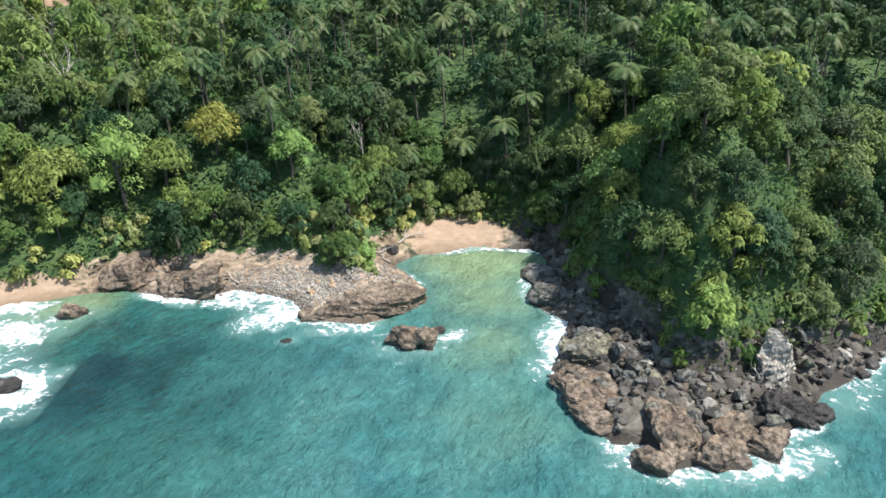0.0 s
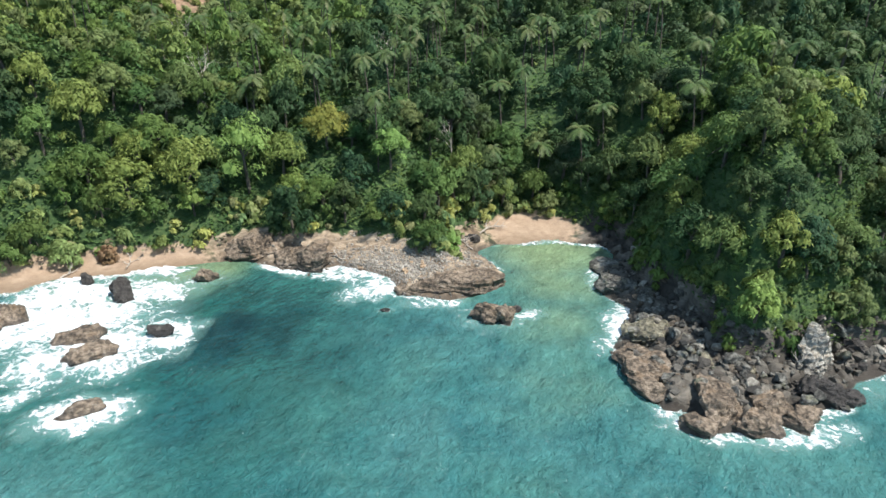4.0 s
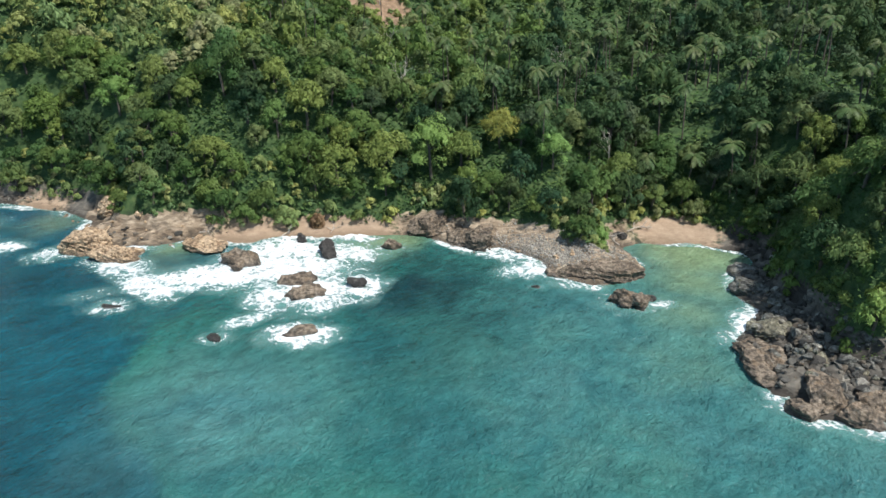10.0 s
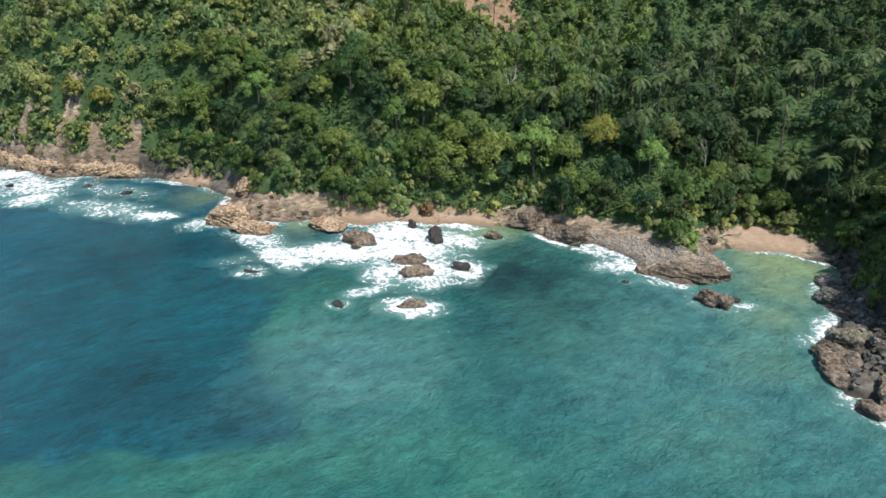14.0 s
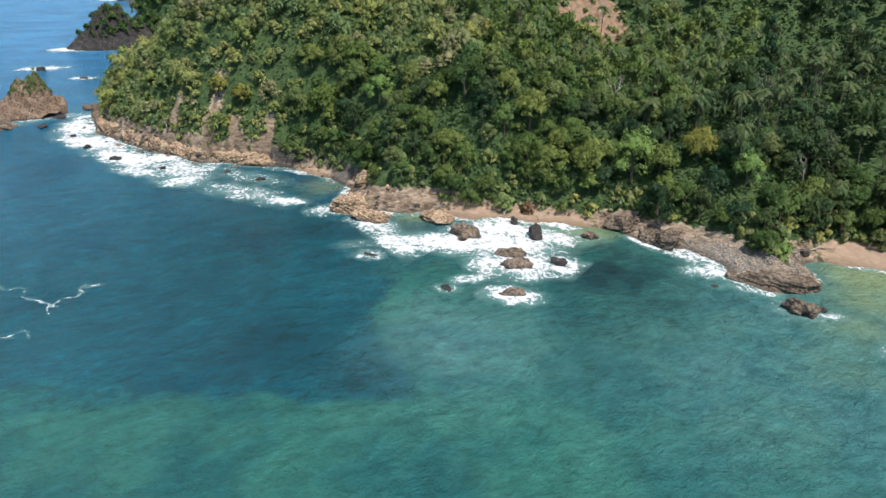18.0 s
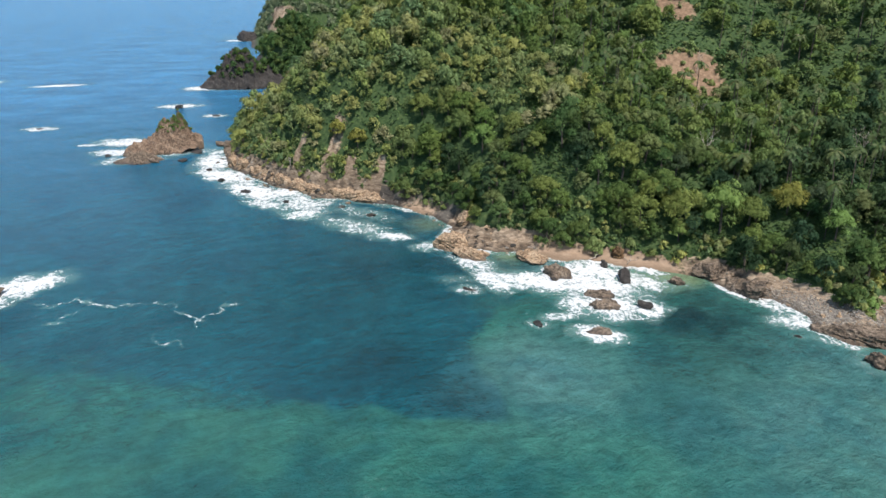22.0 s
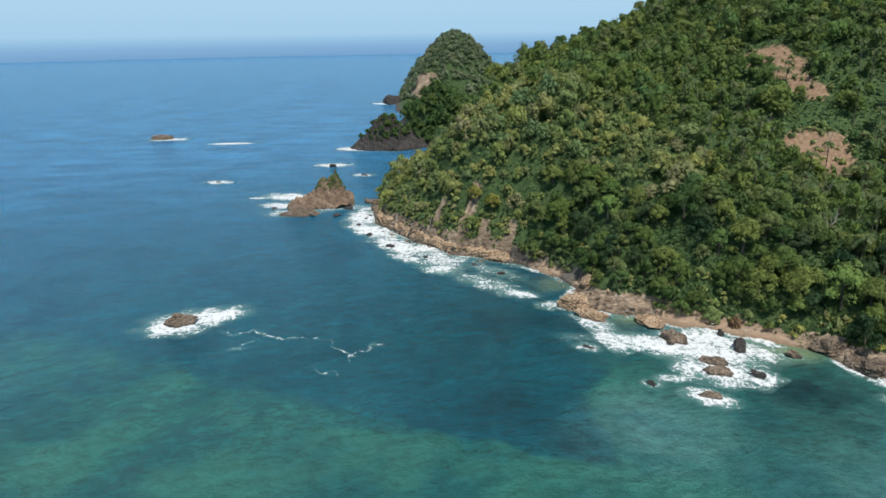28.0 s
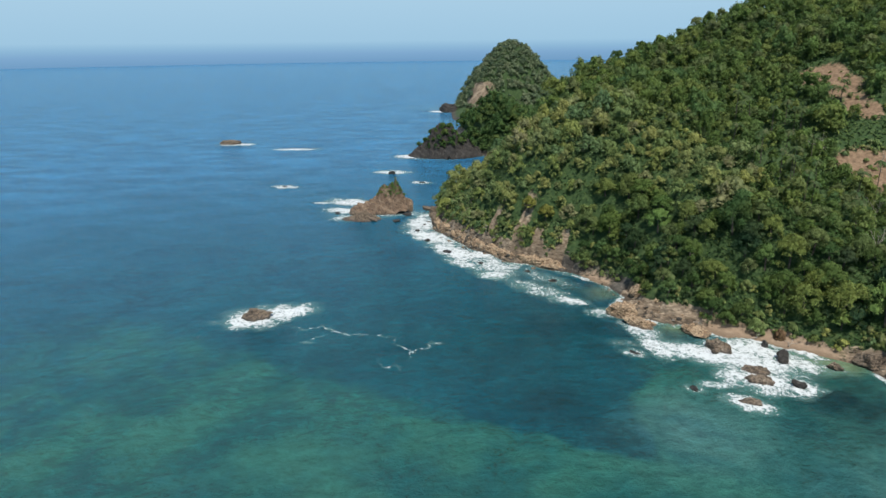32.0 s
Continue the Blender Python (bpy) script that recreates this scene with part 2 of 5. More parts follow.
def ground_material():
    """One sheet: leaf litter under the trees, sand, rock and bare soil where the plan has them."""
    n = Nodes("ground_cover")
    big, mid, fine = n.noise(0.06, 3.0), n.noise(0.6, 5.0, 0.6), n.noise(5.0, 4.0, 0.65)
    litter = n.ramp(mid, [(0.3, (0.020, 0.045, 0.012)), (0.5, (0.040, 0.080, 0.022)), (0.7, (0.08, 0.115, 0.035))])
    sand = n.ramp(n.math("ADD", n.math("MULTIPLY", mid, 0.6), n.math("MULTIPLY", fine, 0.4)),
                  [(0.3, (0.24, 0.168, 0.114)), (0.5, (0.33, 0.238, 0.163)), (0.7, (0.43, 0.325, 0.232))])
    geo = n.t.nodes.new("ShaderNodeNewGeometry")
    split = n.t.nodes.new("ShaderNodeSeparateXYZ")
    n.link(geo.outputs["Position"], split.inputs[0])
    damp = n.step(n.math("ADD", split.outputs["Z"], n.math("MULTIPLY", big, 0.5)), 0.35, 1.0)
    sand = n.mix(damp, n.mix(0.55, sand, (0.13, 0.085, 0.05)), sand)
    soil = n.ramp(mid, [(0.3, (0.12, 0.085, 0.050)), (0.5, (0.235, 0.150, 0.092)), (0.72, (0.32, 0.23, 0.145))])
    strata = n.noise(0.5, 6.0, 0.65, n.place((0.7, 0.7, 2.2)), 1.0)
    rock = n.ramp(strata, [(0.34, (0.11, 0.073, 0.048)), (0.48, (0.33, 0.235, 0.150)), (0.64, (0.56, 0.44, 0.31))])
    grey = n.ramp(strata, [(0.34, (0.027, 0.023, 0.021)), (0.5, (0.076, 0.066, 0.054)), (0.68, (0.178, 0.158, 0.131))])
    edge = n.math("MULTIPLY", n.math("SUBTRACT", mid, 0.5), 0.9)

    def share(name):
        return n.step(n.math("ADD", n.attr(name), edge), 0.35, 0.65)

    tone = n.mix(share("soil"), litter, soil)
    tone = n.mix(share("rock"), tone, rock)
    tone = n.mix(share("grey"), tone, grey)
    block = n.attr("block")
    worn = n.mix(n.step(block, 0.35, 0.75), n.mix(0.45, tone, (0.03, 0.026, 0.022)), n.mix(0.28, tone, (0.26, 0.235, 0.195)))
    tone = n.mix(n.step(n.math("ADD", n.attr("rock"), n.attr("grey")), 0.4, 0.7), tone, worn)
    tone = n.mix(n.math("MULTIPLY", n.attr("crack"), 0.75), tone, (0.012, 0.011, 0.010))
    wet = n.step(n.math("ADD", split.outputs["Z"], n.math("MULTIPLY", mid, 1.6)), 0.9, 2.2)
    tone = n.mix(wet, n.mix(0.72, tone, (0.030, 0.023, 0.017)), tone)
    tone = n.mix(share("sand"), tone, sand)
    n.bump(n.math("ADD", n.math("MULTIPLY", strata, 0.7), n.math("MULTIPLY", fine, 0.2)), 0.8, 0.6)
    return n.set(tone, 0.92)


GROUND = ground_material()


def sea_material():
    """Sea water: body colour by silt and depth, distance haze and wave shading painted in, small choppy waves, a mirror
    for the sky.
    """
    n = Nodes("sea_water")
    slow = n.noise(0.02, 4.0, 0.6, None, 1.2)
    milk = n.step(n.math("ADD", n.attr("milk"), n.math("MULTIPLY", n.math("SUBTRACT", n.noise(0.06, 5.0, 0.6, None, 1.4), 0.5), 0.75)), 0.22, 0.72)
    shoal = n.step(n.math("ADD", n.attr("shoal"), n.math("MULTIPLY", n.math("SUBTRACT", n.noise(0.12, 4.0), 0.5), 0.35)), 0.1, 0.95)
    deep = n.mix(n.step(slow, 0.35, 0.65), (0.002, 0.060, 0.086), (0.005, 0.086, 0.114))
    tone = n.mix(milk, deep, n.mix(n.step(n.noise(0.035, 3.0), 0.35, 0.65), (0.010, 0.091, 0.094), (0.028, 0.142, 0.113)))
    tone = n.mix(n.math("MULTIPLY", n.attr("pale"), 0.66), tone, n.mix(n.step(n.noise(0.05, 4.0, 0.6, None, 1.0), 0.35, 0.65), (0.060, 0.174, 0.184), (0.094, 0.228, 0.220)))
    # distance haze mixed into the sea's base colour
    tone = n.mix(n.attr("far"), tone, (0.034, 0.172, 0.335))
    tone = n.mix(n.math("MULTIPLY", n.attr("weed"), n.step(n.noise(0.06, 4.0), 0.12, 0.6)), tone, (0.004, 0.032, 0.040))
    tone = n.mix(shoal, tone, (0.19, 0.275, 0.150))
    # streaks that scale the colour to imitate light on the wave slopes
    wave_shade = n.math("ADD", n.math("MULTIPLY", n.noise(0.06, 3.0, 0.6, n.crests(59, 1.8), 0.5), 0.08), n.math("MULTIPLY", n.noise(0.27, 3.0, 0.6, n.crests(59, 1.5), 0.3), 0.55))
    wave_shade = n.math("ADD", wave_shade, n.math("MULTIPLY", n.noise(0.75, 4.0, 0.72, n.crests(59, 1.5), 0.3), 0.37))
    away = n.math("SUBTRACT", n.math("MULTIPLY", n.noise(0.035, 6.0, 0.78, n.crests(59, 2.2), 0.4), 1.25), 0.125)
    wave_shade = n.math("ADD", n.math("MULTIPLY", wave_shade, n.math("SUBTRACT", 1.0, n.attr("far"))), n.math("MULTIPLY", away, n.attr("far")))
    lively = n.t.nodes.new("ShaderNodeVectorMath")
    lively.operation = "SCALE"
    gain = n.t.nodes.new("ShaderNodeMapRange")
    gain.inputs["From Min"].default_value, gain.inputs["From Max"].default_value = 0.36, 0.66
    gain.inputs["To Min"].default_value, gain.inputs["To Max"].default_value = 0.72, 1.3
    n.link(wave_shade, gain.inputs["Value"])
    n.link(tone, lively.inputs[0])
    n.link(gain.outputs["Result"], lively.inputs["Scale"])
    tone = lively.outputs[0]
    chop = n.noise(1.15, 6.0, 0.65, n.place((0.9, 0.7, 1.0)), 0.6)
    swell = n.noise(0.11, 3.0, 0.5, n.place((1.0, 0.5, 1.0)), 0.8)
    long = n.noise(0.035, 4.0, 0.6, n.place((1.0, 0.3, 1.0)), 1.0)
    n.bump(n.math("ADD", n.math("MULTIPLY", chop, 0.6), n.math("ADD", n.math("MULTIPLY", swell, 1.1), n.math("ADD", n.math("MULTIPLY", long, 1.0), n.math("MULTIPLY", n.noise(0.2, 5.0, 0.65, n.crests(59, 1.7), 0.3), 1.1)))), 1.0, 1.5)
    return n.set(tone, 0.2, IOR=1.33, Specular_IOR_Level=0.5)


SEA = sea_material()


def foam_material():
    """Foam: torn white lace over clear water."""
    n = Nodes("sea_foam")
    lace = n.math("ADD", n.math("MULTIPLY", n.noise(0.22, 6.0, 0.66, None, 2.4), 0.66), n.math("MULTIPLY", n.noise(1.7, 5.0, 0.7, None, 1.2), 0.34))
    thick = n.attr("foam")
    veins = n.node("ShaderNodeTexVoronoi", Scale=0.42)
    veins.feature = "DISTANCE_TO_EDGE"
    warp = n.t.nodes.new("ShaderNodeVectorMath")
    warp.operation = "MULTIPLY_ADD"
    wob = n.node("ShaderNodeTexNoise", Scale=0.45, Detail=5.0)
    n.link(n.place(), wob.inputs["Vector"])
    n.link(wob.outputs["Color"], warp.inputs[0])
    warp.inputs[1].default_value = (5.0, 5.0, 0.0)
    n.link(n.place((1, 1, 0)), warp.inputs[2])
    n.link(warp.outputs[0], veins.inputs["Vector"])
    web = n.math("SUBTRACT", 0.5, n.math("MULTIPLY", n.step(veins.outputs["Distance"], 0.0, 0.22), 0.5))
    torn = n.math("ADD", n.math("MULTIPLY", n.math("SUBTRACT", lace, 0.5), 2.5), n.math("MULTIPLY", web, 0.55))
    white = n.step(n.math("ADD", torn, n.math("MULTIPLY", thick, 0.92)), 0.5, 1.2)
    cover = n.math("MAXIMUM", n.math("MULTIPLY", white, 0.97), n.math("MULTIPLY", n.step(thick, 0.1, 0.85), 0.45))
    n.bump(lace, 0.6, 0.4)
    n.set(n.mix(n.step(white, 0.0, 0.75), (0.22, 0.43, 0.39), (0.72, 0.75, 0.76)), 0.7)
    clear = n.t.nodes.new("ShaderNodeBsdfTransparent")
    mixer = n.t.nodes.new("ShaderNodeMixShader")
    n.link(cover, mixer.inputs["Fac"])
    n.link(clear.outputs[0], mixer.inputs[1])
    n.link(n.bsdf.outputs[0], mixer.inputs[2])
    n.link(mixer.outputs[0], n.out.inputs["Surface"])
    return n.mat


FOAM = foam_material()


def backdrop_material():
    # emission graded by height paints far sea, horizon haze and sky
    n = Nodes("haze_glow")
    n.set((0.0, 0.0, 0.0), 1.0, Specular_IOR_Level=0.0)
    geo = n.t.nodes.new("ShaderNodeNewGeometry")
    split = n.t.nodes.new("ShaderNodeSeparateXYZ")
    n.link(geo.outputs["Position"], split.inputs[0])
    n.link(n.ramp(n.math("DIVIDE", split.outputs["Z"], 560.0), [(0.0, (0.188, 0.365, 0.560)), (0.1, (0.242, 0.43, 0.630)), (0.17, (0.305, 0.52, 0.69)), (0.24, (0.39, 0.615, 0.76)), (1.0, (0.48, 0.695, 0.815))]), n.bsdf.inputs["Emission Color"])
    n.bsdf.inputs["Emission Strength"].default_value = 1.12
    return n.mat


HAZE = backdrop_material()


# ---------------------------------------------------------------- mesh helpers
def mesh_of(name, verts, faces, mats, fields=None, slots=None, smooth=True):
    """A mesh from arrays: verts (n, 3); faces (m, 3 or 4)."""
    verts, faces = np.asarray(verts, np.float32), np.asarray(faces, np.int32)
    me = bpy.data.meshes.new(name)
    me.vertices.add(len(verts))
    me.vertices.foreach_set("co", verts.ravel())
    me.loops.add(faces.size)
    me.loops.foreach_set("vertex_index", faces.ravel())
    me.polygons.add(len(faces))
    me.polygons.foreach_set("loop_start", np.arange(len(faces), dtype=np.int32) * faces.shape[1])
    me.polygons.foreach_set("use_smooth", np.full(len(faces), smooth))
    if slots is not None:
        me.polygons.foreach_set("material_index", np.asarray(slots, np.int32))
    for m in mats:
        me.materials.append(m)
    for key, values in (fields or {}).items():
        me.attributes.new(key, "FLOAT", "POINT").data.foreach_set("value", np.asarray(values, np.float32))
    me.update(calc_edges=True)
    return me


def part(name, data, parent, label=""):
    ob = new(name, data)
    ob.parent = parent
    if label:
        ob["label"] = label
    return ob


def rng(seed):
    return np.random.default_rng(seed)


# ---------------------------------------------------------------- plan of the coast
EAST = [(900, 260), (420, 170), (200, 128), (120, 108), (80, 95), (65.6, 86.7), (54, 81), (49, 72.6), (40, 69), (32.5, 66.6), (27.6, 65.7),
        (26, 70), (21.6, 70), (17.3, 81), (16.2, 87.5), (19.6, 94.6), (21.3, 101.8), (17.6, 107), (15.3, 112.4), (20.4, 121), (21.5, 127),
        (20, 130.5), (9.2, 132.4), (-5.3, 131), (-9.8, 125.6), (-3, 114.2), (-5.2, 108.8), (-14.3, 102.1), (-24.3, 103.4), (-28, 111),
        (-39, 115.5), (-51, 113), (-61, 117), (-68.5, 115), (-82.8, 109)]
WEST = [(-95, 104), (-103, 98), (-120, 95), (-126, 88), (-135, 84), (-145, 79), (-150, 88), (-156, 97), (-171, 100), (-186, 101), (-206, 94),
        (-228, 83), (-255, 81), (-280, 82), (-305, 84), (-322, 93), (-348, 106), (-362, 124), (-345, 160), (-380, 215), (-440, 255),
        (-500, 268), (-530, 272), (-572, 268), (-604, 312), (-680, 335), (-760, 400), (-853, 437), (-973, 510), (-990, 600), (-930, 720), (-500, 1000), (900, 1000)]
COAST = np.array(EAST + WEST, float)


def inland(x, y):
    """Metres from the waterline: positive on land."""
    x, y = np.ravel(x), np.ravel(y)
    best, inside = np.full(x.shape, 1e18), np.zeros(x.shape, bool)
    for p, q in zip(COAST, np.roll(COAST, -1, 0)):
        d = q - p
        t = np.clip(((x - p[0]) * d[0] + (y - p[1]) * d[1]) / (d @ d), 0, 1)
        best = np.minimum(best, (x - p[0] - t * d[0]) ** 2 + (y - p[1] - t * d[1]) ** 2)
        if p[1] != q[1]:
            inside ^= ((p[1] > y) != (q[1] > y)) & (x < (q[0] - p[0]) * (y - p[1]) / (q[1] - p[1]) + p[0])
    return np.where(inside, 1, -1) * np.sqrt(best)


def bell(x, y, cx, cy, s):
    return np.exp(-((x - cx) ** 2 + (y - cy) ** 2) / (2 * s * s))


def ripple(x, y, size, seed=0.0):
    """A cheap rolling unevenness of about +-1."""
    a, b = x / size, y / size
    return (np.sin(a * 1.7 + seed) * np.cos(b * 2.1 - seed) + np.sin(a * 3.1 + b * 1.3 + 2 * seed) * 0.6 + np.cos(b * 4.3 - a * 2.2 + seed) * 0.4) / 1.6


def stones(x, y, size, seed=1):
    """A cover of broken blocks: for each place the block's own number (0 to 1) and how deep in a crack it lies (0 to 1)."""
    a, b = x / size, y / size
    best, second, own = np.full(x.shape, 9.0), np.full(x.shape, 9.0), np.zeros(x.shape)
    for i in (-1, 0, 1):
        for j in (-1, 0, 1):
            p, q = np.floor(a) + i, np.floor(b) + j
            u, v, w = [np.modf(np.abs(np.sin(p * k + q * m + seed) * 43758.5453))[0] for k, m in ((12.9898, 78.233), (39.346, 11.135), (73.156, 52.235))]
            far = np.hypot(p + 0.1 + 0.8 * u - a, q + 0.1 + 0.8 * v - b)
            second = np.where(far < best, best, np.minimum(second, far))
            own = np.where(far < best, w, own)
            best = np.minimum(best, far)
    return own, np.exp(-(second - best) / 0.12)


HILLS = ((-230, 330, 130, 39.5), (-250, 160, 50, 23.1), (42, 98, 26, 18.1), (120, 240, 80, 1.6), (16, 160, 26, -9.0), (-90, 190, 60, -11.6), (-360, 290, 55, 31.1), (-60, 320, 90, 10.5), (-175, 185, 45, 14.4), (-110, 120, 30, 18.0), (40, 200, 45, 12.1), (-325, 140, 28, -28.2), (-290, 340, 50, 32.7), (-330, 200, 40, 30.7),
         (36, 102, 13, 7.5), (42, 140, 17, 7.0), (29, 162, 13, 6.5), (2, 158, 15, -8.0), (-24, 225, 32, -8.0), (84, 140, 22, -13.0))
# the open foreshore before the trees begin: place, spread, metres
SHELVES = ((3, 139, 9, 16), (-28, 110, 13, 12), (-50, 114, 8, 8), (33, 72, 12, 16), (18, 96, 9, 9.5), (25, 89, 6, 15), (17, 112, 8, 6), (56, 82, 7, 5), (-95, 104, 20, 7.0), (-140, 88, 11, 7.5), (-185, 100, 18, 4.5), (-260, 82, 40, 4))
SANDS = ((3, 139, 8, 1.35), (-80, 110, 9, 1.3), (-97, 102, 10, 1.3), (-108, 98, 7, 1.0), (-180, 100, 9, 0.75))
SOILS = ((-181, 258, 6), (-174, 259, 8), (-162, 254, 7), (-149, 247, 4.5), (-139, 243, 4), (-130, 214, 5.0), (-123, 215, 8.5), (-113, 215, 7.5), (-118, 224, 5), (-268, 140, 4), (-205, 190, 4))


# bare slips in the headland's face: place, half width, half length
SCARS = ((-231, 96, 3.6, 10), (-207, 103, 3.4, 6), (-250, 93, 3.0, 7), (-283, 95, 4.0, 6), (-306, 98, 4.5, 7), (-219, 96, 2.5, 5))


def terrain(x, y):
    """Height of the ground and its kinds of cover, for arrays of places."""
    d = inland(x, y)
    x, y = np.ravel(x), np.ravel(y)
    shelf = np.full(x.shape, 3.0)
    total = np.zeros(x.shape)
    for cx, cy, s, w in SHELVES:
        k = bell(x, y, cx, cy, s)
        total += k
        shelf += (w - 3.0) * k
    shelf = np.where(total > 1, 3.0 + (shelf - 3.0) / np.maximum(total, 1), shelf)
    sand = np.zeros(x.shape)
    for cx, cy, s, w in SANDS:
        sand = np.maximum(sand, w * bell(x, y, cx, cy, s))
    up = np.maximum(d - shelf, 0)
    on = np.clip(d, 0, None)
    hill = 0.772 * np.minimum(up, 30) + 0.061 * np.clip(up - 30, 0, 80) + 0.505 * np.clip(np.minimum(up - 110, 200), 0, None)
    taper = 1 - np.exp(-up / 18)
    for cx, cy, s, h in HILLS:
        hill += h * bell(x, y, cx, cy, s) * taper
    # the far headland and its cone, west of the point
    hill = np.where(x < -420, 0.62 * np.minimum(up, 60), hill)
    away = np.clip((-x - 400) / 60, 0, 1)
    hill = hill * (1 - away) + away * (0.55 * np.minimum(up, 16) + 37 * bell(x, y, -560, 302, 34) * np.clip(up / 25, 0, 1) + 20 * bell(x, y, -640, 420, 60))
    out = np.hypot(x + 908, y - 588) / (97 + 6 * ripple(x, y, 26, 0.5))
    hill = np.maximum(hill, 107 * (1 - np.minimum(out, 1) ** 1.6))
    stony = np.clip(1 - sand, 0, 1)
    shore = np.minimum(on, shelf) * (0.13 * (1 - stony) + 0.14 * stony) + stony * 1.1 * (1 - np.exp(-on / 1.5))
    cliff = np.clip((-x - 195) / 15, 0, 1) * np.clip((x + 372) / 12, 0, 1) * np.clip((170 - y) / 15, 0, 1)
    shore = shore + cliff * 4.5 * np.clip((d - 2.5) / 3.5, 0, 1) * (0.75 + 0.35 * ripple(x, y, 9))
    z = shore + hill + ripple(x, y, 14, 1.3) * np.clip(up / 12, 0, 1) * 1.2 + ripple(x, y, 4.0, 2.2) * 0.3 * stony * np.clip(on / 2, 0, 1)
    own, crack = stones(x + 1.5 * ripple(x, y, 6), y + 1.5 * ripple(y, x, 5), 3.4)
    own2, crack2 = stones(x, y, 1.5, 3)
    bare = np.clip(1.6 - up / 3, 0, 1) * stony * np.clip(on / 1.5, 0, 1)
    bare = bare * (1 - 0.85 * np.clip(1.4 * bell(x, y, -27, 114, 13), 0, 1))
    z += bare * (1.5 * (own - 0.35) - 0.9 * crack + 0.5 * (own2 - 0.4) - 0.35 * crack2)
    z = np.where(d < 0, np.maximum(0.35 * d, -3.0), z)
    rock = np.where(up < 2.5, stony, 0) * np.clip(1.2 - np.abs(x + 170) / 400, 0.6, 1)
    rock = np.maximum(rock, cliff * np.clip((4.5 + 6 * ripple(x, y, 11, 0.7) - z) / 3, 0, 1))
    grey = np.where(((x > 10) | (x < -400) | ((x < -160) & (x > -203))) & (up < 2.5), stony, 0)
    rock = np.maximum(rock, (1.15 + 0.5 * ripple(x, y, 5, 0.4)) * bell(x, y, -888, 508, 20) * np.clip((56 - z) / 10, 0, 1) * np.clip((z - 8) / 6, 0, 1))
    for cx, cy, sx, sy in SCARS:
        rock = np.maximum(rock, 1.25 * np.exp(-((x - cx + 0.25 * (y - cy) + 2 * ripple(x, y, 5)) / sx) ** 2 - ((y - cy) / sy) ** 2))
    soil = np.zeros(x.shape)
    for cx, cy, s in SOILS:
        soil = np.maximum(soil, 1.25 * bell(x, y, cx, cy, s))
    sand = sand * np.clip((up < 1.5) * 1.0, 0, 1)
    return z, d, up, dict(sand=sand, rock=rock, grey=grey, soil=soil, block=own * 0.65 + own2 * 0.35, crack=bare * np.maximum(crack, 0.7 * crack2))


# ---------------------------------------------------------------- ground and sea
def sheet(xs, ys):
    """Grid places and quads."""
    gx, gy = np.meshgrid(xs, ys)
    nx = len(xs)
    i = np.arange((len(ys) - 1) * (nx - 1))
    r, c = i // (nx - 1), i % (nx - 1)
    a = r * nx + c
    return gx.ravel(), gy.ravel(), np.stack([a, a + 1, a + nx + 1, a + nx], 1)


def kept(faces, good, *fields):
    """Only the faces whose corners are all good, with the loose corners dropped."""
    faces = faces[good[faces].all(1)]
    used = np.unique(faces)
    back = np.zeros(len(good), int)
    back[used] = np.arange(len(used))
    return back[faces], [f[used] for f in fields]


def build_ground():
    xs = np.concatenate([np.arange(-1100, -1020, 10), np.arange(-1020, -800, 5), np.arange(-800, -640, 9), np.arange(-640, -380, 4.5), np.arange(-380, -340, 2.5), np.arange(-340, -120, 1.6), np.arange(-120, -40, 1.3), np.arange(-40, 8, 1), np.arange(8, 70, 0.6), np.arange(70, 260, 2), np.arange(260, 901, 20)])
    ys = np.concatenate([np.arange(55, 118, 0.65), np.arange(118, 140, 1), np.arange(140, 430, 2.6), np.arange(430, 690, 5), np.arange(690, 1001, 20)])
    x, y, f = sheet(xs, ys)
    z, d, up, cover = terrain(x, y)
    f, got = kept(f, d > -9, x, y, z, *cover.values())
    ob = new("ground", mesh_of("ground", np.stack(got[:3], 1), f, [GROUND], dict(zip(cover, got[3:]))))
    return tagged(ob, "steep forested coast with sandy coves, bare rock and tan cliffs", "ground", kind="structure")


build_ground()

# weedy dark reef and shoal water: place, spread, strength
WEEDS = ((-100, 14, 14, 0.45), (-130, 18, 16, 0.25), (-75, 13, 8, 0.35), (-52, 88, 15, 1.0), (-40, 80, 13, 0.7), (-42, 66, 13, 0.45), (-72, 66, 14, 0.3), (-150, 60, 16, 0.5), (-185, 80, 16, 0.5), (-118, 70, 12, 0.4), (-138, 40, 20, 0.25))
SHOALS = ((8, 128, 12, 0.95), (9, 113, 11, 0.65), (-74, 108, 9, 0.85), (-95, 99, 7, 0.7), (-122, 92, 7, 0.75), (-132, 88, 6, 0.7), (-165, 92, 9, 0.5), (-66, 112, 6, 0.8), (-80, 78, 8, 0.25), (7, 96, 10, 0.5), (8, 76, 12, 0.34), (-2, 45, 16, 0.2), (-86, 92, 15, 0.42), (-120, 84, 11, 0.4))


